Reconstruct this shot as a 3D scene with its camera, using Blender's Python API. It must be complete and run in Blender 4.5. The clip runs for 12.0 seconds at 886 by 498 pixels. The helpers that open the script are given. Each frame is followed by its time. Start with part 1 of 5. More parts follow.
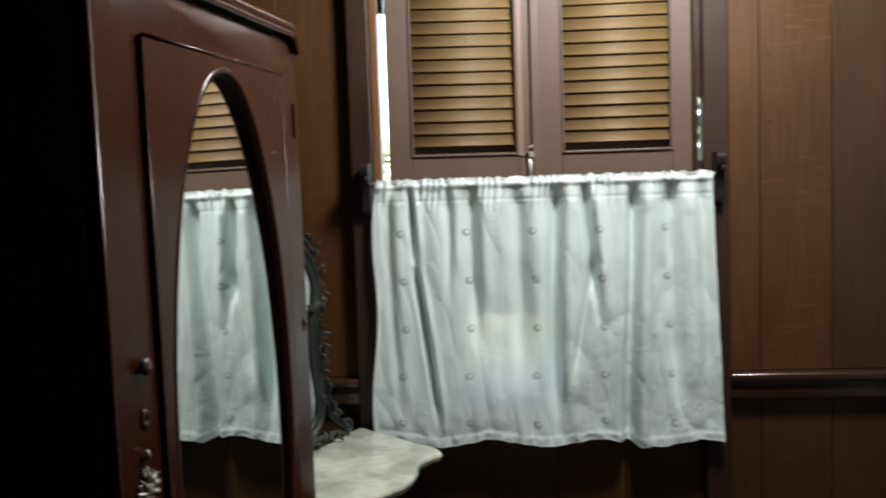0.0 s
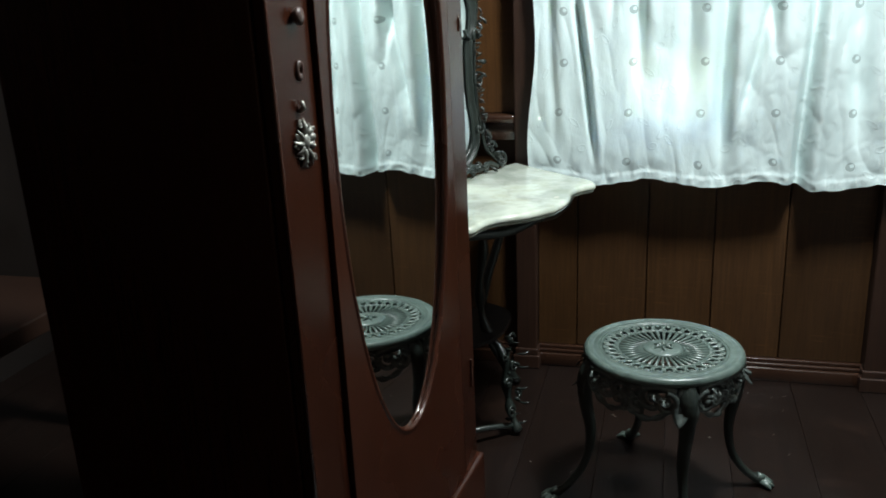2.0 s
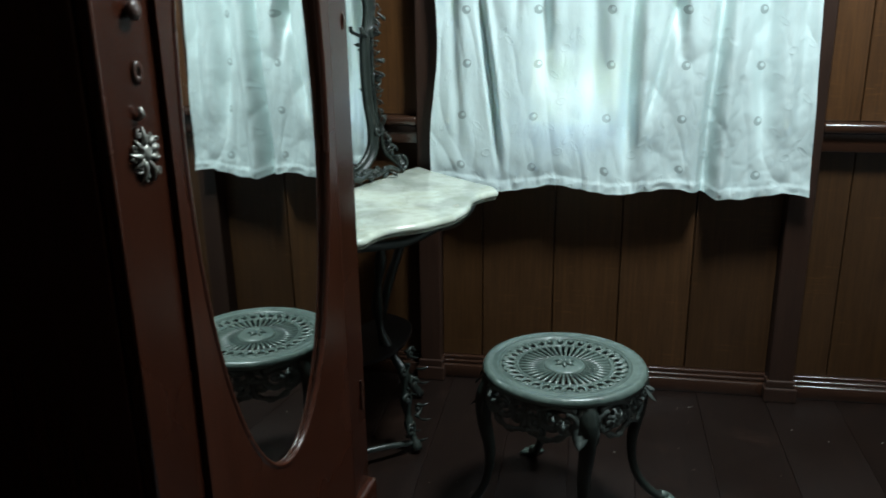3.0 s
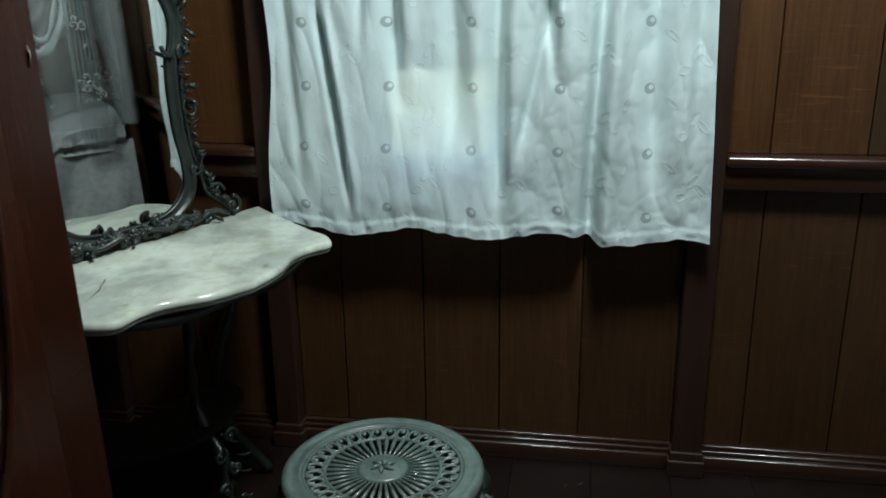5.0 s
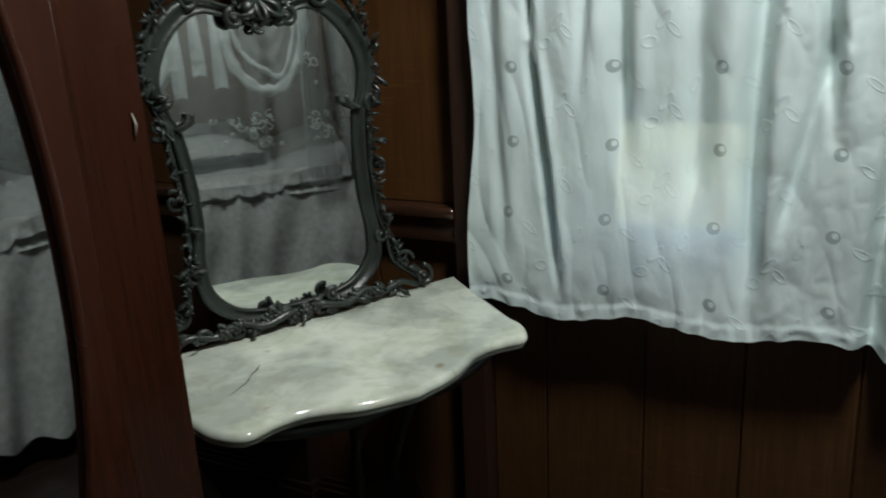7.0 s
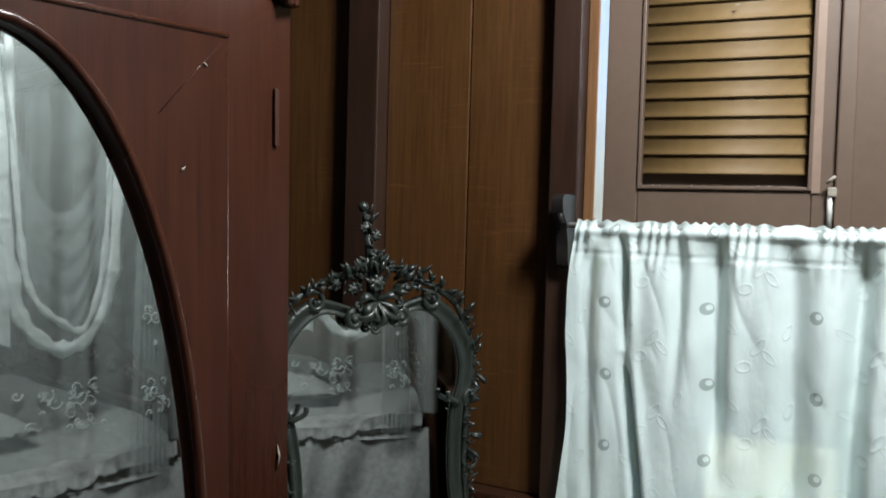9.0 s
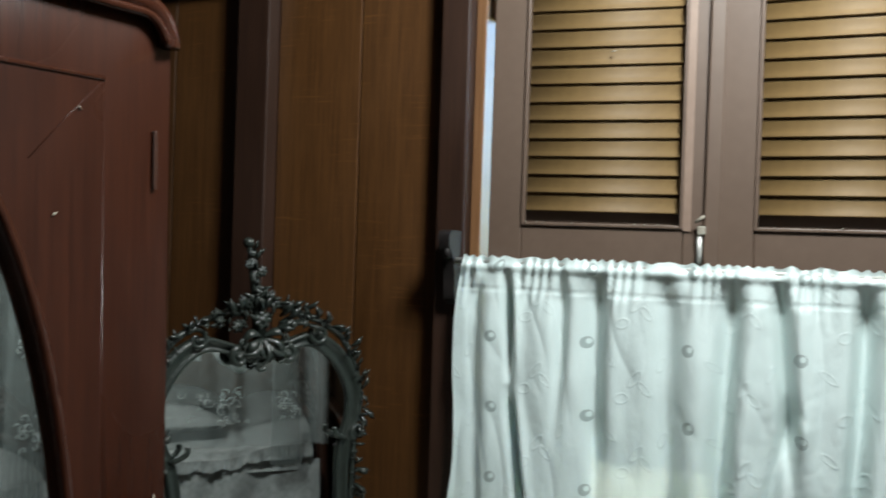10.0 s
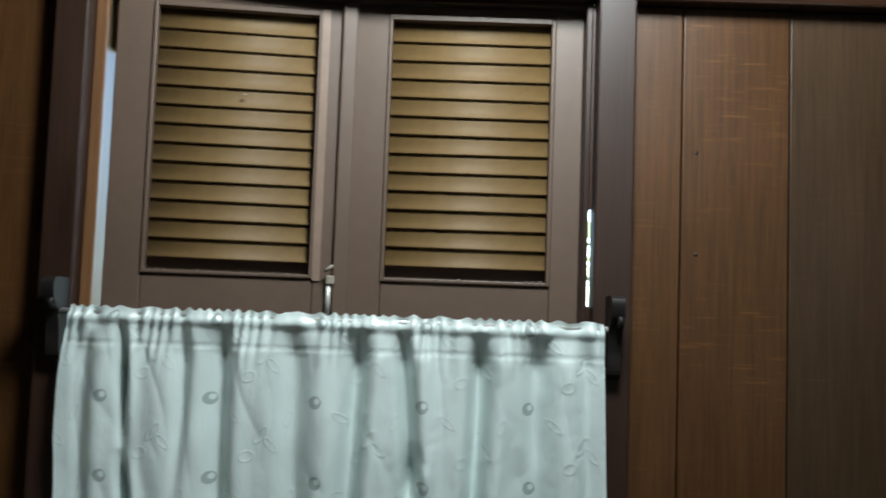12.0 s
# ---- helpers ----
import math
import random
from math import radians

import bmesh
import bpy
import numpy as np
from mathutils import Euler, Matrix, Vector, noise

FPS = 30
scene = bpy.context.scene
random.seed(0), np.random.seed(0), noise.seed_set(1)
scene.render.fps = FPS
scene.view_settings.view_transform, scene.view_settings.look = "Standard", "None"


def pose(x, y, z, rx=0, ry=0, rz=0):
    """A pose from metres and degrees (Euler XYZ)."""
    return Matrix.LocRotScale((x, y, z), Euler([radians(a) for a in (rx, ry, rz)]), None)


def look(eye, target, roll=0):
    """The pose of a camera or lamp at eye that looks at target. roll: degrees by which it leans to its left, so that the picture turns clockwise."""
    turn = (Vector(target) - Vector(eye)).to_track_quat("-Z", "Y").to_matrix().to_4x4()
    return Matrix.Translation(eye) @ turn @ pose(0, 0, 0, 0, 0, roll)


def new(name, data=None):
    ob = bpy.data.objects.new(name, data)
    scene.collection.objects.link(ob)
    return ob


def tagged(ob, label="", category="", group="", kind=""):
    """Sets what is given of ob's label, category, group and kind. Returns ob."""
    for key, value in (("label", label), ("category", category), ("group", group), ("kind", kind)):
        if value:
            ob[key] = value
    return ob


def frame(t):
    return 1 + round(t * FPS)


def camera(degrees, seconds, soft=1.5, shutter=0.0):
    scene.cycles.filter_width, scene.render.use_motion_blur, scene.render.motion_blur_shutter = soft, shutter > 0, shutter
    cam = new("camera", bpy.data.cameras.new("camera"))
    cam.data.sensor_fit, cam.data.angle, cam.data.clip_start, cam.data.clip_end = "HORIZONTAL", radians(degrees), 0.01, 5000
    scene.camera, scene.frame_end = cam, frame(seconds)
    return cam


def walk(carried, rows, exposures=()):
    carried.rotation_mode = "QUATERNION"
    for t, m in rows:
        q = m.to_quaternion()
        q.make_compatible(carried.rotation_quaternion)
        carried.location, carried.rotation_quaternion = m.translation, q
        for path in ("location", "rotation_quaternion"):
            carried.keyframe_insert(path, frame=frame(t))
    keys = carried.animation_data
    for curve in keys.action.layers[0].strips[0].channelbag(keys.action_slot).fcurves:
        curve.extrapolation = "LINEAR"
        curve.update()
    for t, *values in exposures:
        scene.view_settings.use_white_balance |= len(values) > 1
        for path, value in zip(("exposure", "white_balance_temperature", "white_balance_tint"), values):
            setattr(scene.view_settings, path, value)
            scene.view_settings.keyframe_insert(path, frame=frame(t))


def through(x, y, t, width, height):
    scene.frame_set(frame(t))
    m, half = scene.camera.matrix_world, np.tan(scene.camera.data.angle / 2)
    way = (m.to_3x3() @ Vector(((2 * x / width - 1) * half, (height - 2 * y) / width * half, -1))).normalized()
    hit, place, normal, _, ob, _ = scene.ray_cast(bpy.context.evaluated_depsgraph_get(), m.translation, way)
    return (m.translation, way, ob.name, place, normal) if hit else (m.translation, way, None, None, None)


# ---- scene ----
cam = camera(53.9, 12.0, soft=1.7, shutter=0.4)
PATH = [
    (0, (0.9, -3.003, 1.582), (0.759, -1.013, 1.447), -1.8),
    (0.5, (0.884, -2.981, 1.57), (0.491, -1.024, 1.45), -2.1),
    (1, (0.869, -2.991, 1.487), (0.371, -1.076, 1.196), -1.8),
    (1.5, (0.876, -3.007, 1.397), (0.357, -1.143, 0.887), -2.3),
    (2, (0.903, -2.996, 1.378), (0.409, -1.148, 0.793), -2.2),
    (2.5, (0.946, -2.944, 1.379), (0.514, -1.083, 0.787), -1.5),
    (3, (0.95, -2.839, 1.377), (0.626, -0.959, 0.777), -0.6),
    (3.5, (0.99, -2.718, 1.399), (0.734, -0.834, 0.778), -0.1),
    (3.7, (1.035, -2.669, 1.393), (0.786, -0.783, 0.776), -0.0),
    (5.5, (1.329, -2.177, 1.426), (0.988, -0.31, 0.796), -1.2),
    (6, (1.257, -2.045, 1.4), (0.885, -0.174, 0.797), -1.2),
    (6.5, (1.263, -1.926, 1.412), (0.629, -0.123, 0.821), -2.1),
    (7, (1.277, -1.878, 1.435), (0.411, -0.166, 0.871), -2.5),
    (7.5, (1.252, -1.883, 1.476), (0.277, -0.199, 1.013), -1.4),
    (7.7, (1.241, -1.89, 1.504), (0.238, -0.207, 1.103), -0.6),
    (9.3, (1.214, -1.98, 1.64), (0.225, -0.242, 1.588), 1.5),
    (9.5, (1.219, -1.981, 1.648), (0.27, -0.221, 1.601), 1.6),
    (10, (1.24, -1.978, 1.655), (0.446, -0.141, 1.633), 1.9),
    (10.5, (1.25, -1.98, 1.665), (0.675, -0.056, 1.667), 2.0),
    (11, (1.24, -1.985, 1.66), (0.905, -0.032, 1.704), 2.2),
    (11.5, (1.228, -1.955, 1.65), (1.08, 0.021, 1.74), 2.3),
    (12, (1.255, -1.9, 1.64), (1.244, 0.101, 1.776), 2.0),
]
EXPOSURES = [(0, 3.62, 6400, 14), (0.8, 3.75, 6500, 14), (1.5, 4.38, 6000, 6), (2, 4.55, 5800, 4), (2.5, 4.35, 5500, 0), (3.5, 4.25, 5500, -1),
             (5.5, 3.58, 5750, 2), (7, 3.46, 6100, 7), (7.7, 3.5, 6150, 9), (9.3, 3.95, 6000, 9), (10.5, 3.42, 6000, 4),
             (12, 3.13, 5850, 4)]
walk(cam, [(t, look(eye, target, roll)) for t, eye, target, roll in PATH], EXPOSURES)

# ---- world and light ----
world = bpy.data.worlds.new("sky")
scene.world = world
world.use_nodes = True
wn = world.node_tree
sky = wn.nodes.new("ShaderNodeTexSky")
sky.sky_type, sky.sun_disc = "NISHITA", False
sky.sun_elevation, sky.sun_rotation = radians(58), radians(210.5)
wn.links.new(sky.outputs[0], wn.nodes["Background"].inputs[0])
wn.nodes["Background"].inputs[1].default_value = 0.15

sun = new("sun", bpy.data.lights.new("sun", "SUN"))
sun.data.energy, sun.data.angle, sun.data.color = 5.0, radians(0.6), (1.0, 0.95, 0.86)
sun.matrix_world = look((-2.0, -3.4, 6.5), (0, 0, 0))

lamp = new("ceiling_lamp_light", bpy.data.lights.new("ceiling_lamp_light", "POINT"))
lamp.data.energy, lamp.data.color, lamp.data.shadow_soft_size = 16.2, (1.0, 0.995, 0.94), 0.2
lamp.location = (1.46, -0.93, 2.85)


# ---- materials ----
def nodes_of(name):
    m = bpy.data.materials.new(name)
    m.use_nodes = True
    return m, m.node_tree.nodes, m.node_tree.links, m.node_tree.nodes["Principled BSDF"]


def ramp_between(nodes, links, fac, a, b, lo=0.3, hi=0.7):
    r = nodes.new("ShaderNodeValToRGB")
    r.color_ramp.elements[0].color, r.color_ramp.elements[1].color = (*a, 1), (*b, 1)
    r.color_ramp.elements[0].position, r.color_ramp.elements[1].position = lo, hi
    links.new(fac, r.inputs[0])
    return r.outputs[0]


def tex_noise(nodes, links, vec, scale, detail=4.0, rough=0.55):
    n = nodes.new("ShaderNodeTexNoise")
    n.inputs["Scale"].default_value, n.inputs["Detail"].default_value, n.inputs["Roughness"].default_value = scale, detail, rough
    links.new(vec, n.inputs["Vector"])
    return n.outputs[0]


def wood(name, dark, light, stretch, rough=0.35, bump=0.15, spread=0.25, spec=0.5, saw=0.0):
    """Grained wood; stretch is small along the grain."""
    m, N, L, p = nodes_of(name)
    co = N.new("ShaderNodeTexCoord")
    info = N.new("ShaderNodeObjectInfo")
    add = N.new("ShaderNodeVectorMath")
    add.operation = "MULTIPLY_ADD"
    L.new(info.outputs["Random"], add.inputs[0])
    add.inputs[1].default_value = (17.0, 31.0, 23.0)
    L.new(co.outputs["Object"], add.inputs[2])
    mp = N.new("ShaderNodeMapping")
    mp.inputs["Scale"].default_value = stretch
    L.new(add.outputs[0], mp.inputs[0])
    fine = tex_noise(N, L, mp.outputs[0], 60, 6, 0.65)
    broad = tex_noise(N, L, mp.outputs[0], 13, 4, 0.6)
    big = tex_noise(N, L, add.outputs[0], 2.2, 3, 0.5)
    c1 = ramp_between(N, L, fine, dark, light)
    c2 = ramp_between(N, L, broad, tuple(v * 0.7 for v in dark), tuple(min(1, v * 1.1) for v in light))
    mix = N.new("ShaderNodeMix")
    mix.data_type = "RGBA"
    mix.inputs[0].default_value = 0.5
    L.new(c1, mix.inputs[6]); L.new(c2, mix.inputs[7])
    hsv = N.new("ShaderNodeHueSaturation")
    L.new(mix.outputs[2], hsv.inputs["Color"])
    val = N.new("ShaderNodeMath"); val.operation = "MULTIPLY_ADD"
    L.new(info.outputs["Random"], val.inputs[0])
    val.inputs[1].default_value, val.inputs[2].default_value = spread, 1 - spread / 2
    val2 = N.new("ShaderNodeMath"); val2.operation = "MULTIPLY_ADD"
    L.new(big, val2.inputs[0]); val2.inputs[1].default_value = 0.5
    L.new(val.outputs[0], val2.inputs[2])
    sub = N.new("ShaderNodeMath"); sub.operation = "SUBTRACT"
    L.new(val2.outputs[0], sub.inputs[0]); sub.inputs[1].default_value = 0.25
    L.new(sub.outputs[0], hsv.inputs["Value"])
    colour = hsv.outputs[0]
    if saw:                    # pale scuffs left across the grain by the saw
        mp2 = N.new("ShaderNodeMapping")
        mp2.inputs["Scale"].default_value = (3.0, 3.0, 55.0)
        L.new(add.outputs[0], mp2.inputs[0])
        cut = ramp_between(N, L, tex_noise(N, L, mp2.outputs[0], 3.0, 3, 0.6), (0, 0, 0), (1, 1, 1), 0.58, 0.72)
        patch = ramp_between(N, L, tex_noise(N, L, add.outputs[0], 5.0, 2, 0.5), (0, 0, 0), (1, 1, 1), 0.42, 0.62)
        both = N.new("ShaderNodeMath"); both.operation = "MULTIPLY"
        L.new(cut, both.inputs[0]); L.new(patch, both.inputs[1])
        amount = N.new("ShaderNodeMath"); amount.operation = "MULTIPLY"
        L.new(both.outputs[0], amount.inputs[0]); amount.inputs[1].default_value = saw
        worn = N.new("ShaderNodeMix"); worn.data_type = "RGBA"
        L.new(amount.outputs[0], worn.inputs[0]); L.new(colour, worn.inputs[6])
        worn.inputs[7].default_value = (*(min(1, v * 2.1) for v in light), 1)
        colour = worn.outputs[2]
    L.new(colour, p.inputs["Base Color"])
    rr = N.new("ShaderNodeMath"); rr.operation = "MULTIPLY_ADD"
    L.new(big, rr.inputs[0]); rr.inputs[1].default_value, rr.inputs[2].default_value = 0.3, rough - 0.12
    L.new(rr.outputs[0], p.inputs["Roughness"])
    p.inputs["Specular IOR Level"].default_value = spec
    b = N.new("ShaderNodeBump")
    b.inputs["Strength"].default_value, b.inputs["Distance"].default_value = bump, 0.002
    L.new(fine, b.inputs["Height"]); L.new(b.outputs[0], p.inputs["Normal"])
    return m


def plain(name, a, b, rough, metal=0.0, scale=30, bump=0.1, spec=0.5):
    m, N, L, p = nodes_of(name)
    co = N.new("ShaderNodeTexCoord")
    f = tex_noise(N, L, co.outputs["Object"], scale, 5)
    g = tex_noise(N, L, co.outputs["Object"], scale / 9, 3)
    ad = N.new("ShaderNodeMath"); ad.operation = "MULTIPLY_ADD"
    L.new(f, ad.inputs[0]); ad.inputs[1].default_value = 0.5
    hf = N.new("ShaderNodeMath"); hf.operation = "MULTIPLY"; hf.inputs[1].default_value = 0.5
    L.new(g, hf.inputs[0]); L.new(hf.outputs[0], ad.inputs[2])
    L.new(ramp_between(N, L, ad.outputs[0], a, b), p.inputs["Base Color"])
    p.inputs["Roughness"].default_value, p.inputs["Metallic"].default_value = rough, metal
    p.inputs["Specular IOR Level"].default_value = spec
    bm_ = N.new("ShaderNodeBump")
    bm_.inputs["Strength"].default_value, bm_.inputs["Distance"].default_value = bump, 0.002
    L.new(f, bm_.inputs["Height"]); L.new(bm_.outputs[0], p.inputs["Normal"])
    return m


UP = (9.0, 9.0, 0.35)      # grain runs up
ALONG = (0.35, 9.0, 9.0)   # grain runs along x
DEEP = (9.0, 0.35, 9.0)    # grain runs along y
WALL_WOOD = wood("wall_wood", (0.0425, 0.0172, 0.0048), (0.084, 0.0362, 0.0101), UP, 0.38, 0.14, 0.4, 0.5, saw=0.55)
WAINSCOT_WOOD = wood("wainscot_wood", (0.033, 0.0142, 0.0045), (0.064, 0.0295, 0.0095), UP, 0.4, 0.14, 0.4, 0.45, saw=0.4)
# far right boards: greyer wood, its colour also darkened for the shade there
GREY_SHADED_WOOD = wood("greyed_shaded_wall_wood", (0.030, 0.0162, 0.0072), (0.056, 0.0305, 0.0135), UP, 0.42, 0.14, 0.3, 0.45, saw=0.3)
POST_WOOD = wood("post_wood", (0.01953, 0.00868, 0.005208), (0.03689, 0.01649, 0.009114), UP, 0.42, 0.1, 0.15)
RAIL_WOOD = wood("rail_wood", (0.0217, 0.009548, 0.005642), (0.03906, 0.01736, 0.009548), ALONG, 0.17, 0.04, 0.15, 0.8)
FLOOR_WOOD = wood("floor_wood", (0.005, 0.0026, 0.0018), (0.0115, 0.0058, 0.0038), DEEP, 0.33, 0.3, 0.1, 0.4, saw=0.5)
CEIL_WOOD = wood("ceiling_wood", (0.0315, 0.01575, 0.0081), (0.0585, 0.02925, 0.0135), ALONG, 0.5, 0.1, 0.3)
MAHOGANY = wood("mahogany", (0.023, 0.0064, 0.0031), (0.043, 0.0124, 0.0056), UP, 0.24, 0.05, 0.12, spec=0.38)
MAHOGANY_FLAT = wood("mahogany_cross_grain", (0.023, 0.0064, 0.0031), (0.043, 0.0124, 0.0056), ALONG, 0.2, 0.05, 0.12, spec=0.45)
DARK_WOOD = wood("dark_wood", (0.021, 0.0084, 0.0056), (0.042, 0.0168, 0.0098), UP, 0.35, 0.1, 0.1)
# west wall only: the near-black base colour stands in for shade there
SHADED_WALL_WOOD = wood("shade_dark_wall_wood", (0.004, 0.0022, 0.0014), (0.009, 0.005, 0.003), UP, 0.5, 0.1, 0.2)
SHUTTER_PAINT = plain("shutter_paint", (0.09, 0.059, 0.0415), (0.112, 0.0755, 0.054), 0.48, 0, 40, 0.12)
SLAT_PAINT = plain("slat_paint", (0.112, 0.067, 0.021), (0.163, 0.102, 0.035), 0.66, 0, 40, 0.12)
JAMB_WOOD = wood("jamb_wood", (0.132, 0.06, 0.024), (0.204, 0.102, 0.042), UP, 0.45, 0.1, 0.1)
IRON = plain("green_black_iron", (0.007, 0.0098, 0.0082), (0.025, 0.032, 0.0265), 0.34, 0.0, 120, 0.5, 0.6)
SEAT_PAINT = plain("seat_paint", (0.024, 0.040, 0.034), (0.135, 0.176, 0.152), 0.33, 0.0, 48, 0.45, 0.65)
BRASS = plain("tarnished_metal", (0.12, 0.115, 0.1), (0.36, 0.36, 0.32), 0.42, 0.6, 90, 0.2)
BLACK = plain("black_lacquer", (0.008, 0.007, 0.007), (0.02, 0.016, 0.015), 0.48, 0, 40, 0.1, 0.25)
PALE_PAINT = plain("pale_paint", (0.55, 0.54, 0.5), (0.7, 0.69, 0.65), 0.5, 0, 30, 0.1)
SILL_PAINT = plain("white_sill_paint", (0.78, 0.76, 0.68), (0.86, 0.84, 0.76), 0.6, 0, 30, 0.05)
CHIP = plain("bare_wood_chip", (0.2, 0.18, 0.14), (0.32, 0.3, 0.25), 0.6, 0, 60, 0.1)
PALE = plain("pale_metal", (0.5, 0.5, 0.47), (0.7, 0.7, 0.66), 0.4, 0.4, 60, 0.1)


def mirror_glass():
    m, N, L, p = nodes_of("mirror_glass")
    p.inputs["Base Color"].default_value = (0.8, 0.83, 0.81, 1)
    p.inputs["Metallic"].default_value, p.inputs["Roughness"].default_value = 1.0, 0.02
    return m


MIRROR = mirror_glass()


def marble():
    m, N, L, p = nodes_of("marble")
    co = N.new("ShaderNodeTexCoord")

    def layer(scale, dist, lo, hi, a, b, detail=7):
        n = N.new("ShaderNodeTexNoise")
        n.inputs["Scale"].default_value, n.inputs["Detail"].default_value, n.inputs["Distortion"].default_value = scale, detail, dist
        L.new(co.outputs["Object"], n.inputs["Vector"])
        return n.outputs[0], ramp_between(N, L, n.outputs[0], a, b, lo, hi)

    _, cloud = layer(6.0, 0.35, 0.38, 0.55, (0.345, 0.375, 0.325), (0.54, 0.575, 0.495))
    fac, _ = layer(3.5, 1.8, 0, 1, (0, 0, 0), (1, 1, 1))
    near = N.new("ShaderNodeMath"); near.operation = "COMPARE"
    L.new(fac, near.inputs[0]); near.inputs[1].default_value, near.inputs[2].default_value = 0.5, 0.012
    soft = N.new("ShaderNodeMath"); soft.operation = "MULTIPLY"
    L.new(near.outputs[0], soft.inputs[0]); soft.inputs[1].default_value = 0.1
    mix = N.new("ShaderNodeMix"); mix.data_type = "RGBA"
    L.new(soft.outputs[0], mix.inputs[0]); L.new(cloud, mix.inputs[6]); mix.inputs[7].default_value = (0.13, 0.135, 0.11, 1)
    stain = tex_noise(N, L, co.outputs["Object"], 16, 4)
    mix2 = N.new("ShaderNodeMix"); mix2.data_type = "RGBA"; mix2.blend_type = "MULTIPLY"; mix2.inputs[0].default_value = 0.6
    L.new(mix.outputs[2], mix2.inputs[6]); L.new(ramp_between(N, L, stain, (0.75, 0.75, 0.66), (1, 1, 1), 0.35, 0.55), mix2.inputs[7])
    L.new(mix2.outputs[2], p.inputs["Base Color"])
    p.inputs["Roughness"].default_value = 0.16
    return m


MARBLE = marble()


def satin():
    """Pale satin cloth with woven dots and sprigs; daylight comes through it."""
    m, N, L, p = nodes_of("satin_curtain")
    uv = N.new("ShaderNodeUVMap")
    sep = N.new("ShaderNodeSeparateXYZ")
    L.new(uv.outputs[0], sep.inputs[0])

    def math(op, a, b=None, c=None):
        n = N.new("ShaderNodeMath"); n.operation = op
        for i, v in enumerate((a, b, c)):
            if v is None:
                continue
            if isinstance(v, (int, float)):
                n.inputs[i].default_value = v
            else:
                L.new(v, n.inputs[i])
        return n.outputs[0]

    def cell(v, size, off):
        return math("MULTIPLY", math("SUBTRACT", math("FRACT", math("DIVIDE", math("ADD", v, off), size)), 0.5), size)

    du, dv = cell(sep.outputs[0], 0.2265, 0.113), cell(sep.outputs[1], 0.1625, 0.08125)
    r = math("SQRT", math("ADD", math("MULTIPLY", du, du), math("MULTIPLY", dv, dv)))
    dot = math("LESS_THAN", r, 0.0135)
    # pale off-centre spot in each dot: a glint put into the colour
    dot_glint = math("LESS_THAN", math("ADD", math("MULTIPLY", math("SUBTRACT", du, 0.004), math("SUBTRACT", du, 0.004)), math("MULTIPLY", math("ADD", dv, 0.0), math("SUBTRACT", dv, 0.006))), 0.00003)
    # sprigs between the dots: two outlined leaves and a curl
    eu, ev = cell(sep.outputs[0], 0.2265, 0.226), cell(sep.outputs[1], 0.1625, 0.0)

    def leaf_line(cu, cv, ang, long, wide):
        ca, sa = np.cos(ang), np.sin(ang)
        a = math("ADD", math("MULTIPLY", math("SUBTRACT", eu, cu), float(ca)), math("MULTIPLY", math("SUBTRACT", ev, cv), float(sa)))
        b = math("SUBTRACT", math("MULTIPLY", math("SUBTRACT", ev, cv), float(ca)), math("MULTIPLY", math("SUBTRACT", eu, cu), float(sa)))
        q = math("ADD", math("MULTIPLY", math("MULTIPLY", a, a), 1 / long ** 2), math("MULTIPLY", math("MULTIPLY", b, b), 1 / wide ** 2))
        return math("MAXIMUM", math("SUBTRACT", 1.0, math("MULTIPLY", math("ABSOLUTE", math("SUBTRACT", q, 0.9)), 1.7)), 0.0)

    ring = leaf_line(0.0, 0.012, 0.9, 0.022, 0.0085)
    for args in ((0.02, -0.008, 2.3, 0.019, 0.0075), (-0.03, -0.032, 0.3, 0.015, 0.011), (0.055, 0.045, 1.2, 0.017, 0.007), (-0.06, 0.05, 2.5, 0.02, 0.007)):
        ring = math("MAXIMUM", ring, leaf_line(*args))
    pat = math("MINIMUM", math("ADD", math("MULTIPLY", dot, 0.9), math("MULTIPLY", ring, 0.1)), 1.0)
    pat = math("MULTIPLY", pat, math("SUBTRACT", 1.0, dot_glint))
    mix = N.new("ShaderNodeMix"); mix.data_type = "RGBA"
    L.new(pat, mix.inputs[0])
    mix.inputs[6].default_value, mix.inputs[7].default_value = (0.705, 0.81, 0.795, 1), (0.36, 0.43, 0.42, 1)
    L.new(mix.outputs[2], p.inputs["Base Color"])
    L.new(math("SUBTRACT", 0.29, math("MULTIPLY", pat, 0.1)), p.inputs["Roughness"])
    p.inputs["Specular IOR Level"].default_value = 0.75
    stretch = N.new("ShaderNodeVectorMath"); stretch.operation = "MULTIPLY"
    L.new(uv.outputs[0], stretch.inputs[0]); stretch.inputs[1].default_value = (1.6, 0.7, 1)
    weave = tex_noise(N, L, stretch.outputs[0], 11, 5, 0.6)
    b = N.new("ShaderNodeBump"); b.inputs["Strength"].default_value, b.inputs["Distance"].default_value = 0.35, 0.010
    L.new(math("ADD", math("MULTIPLY", weave, 1.0), math("ADD", math("MULTIPLY", dot, -0.1), math("MULTIPLY", ring, 0.2))), b.inputs["Height"]); L.new(b.outputs[0], p.inputs["Normal"])
    tr = N.new("ShaderNodeBsdfTranslucent")
    tr.inputs[0].default_value = (0.75, 0.82, 0.8, 1)
    sh = N.new("ShaderNodeMixShader"); sh.inputs[0].default_value = 0.09
    L.new(p.outputs[0], sh.inputs[1]); L.new(tr.outputs[0], sh.inputs[2])
    sheer = N.new("ShaderNodeBsdfRefraction")
    sheer.inputs["IOR"].default_value, sheer.inputs["Roughness"].default_value = 1.06, 0.38
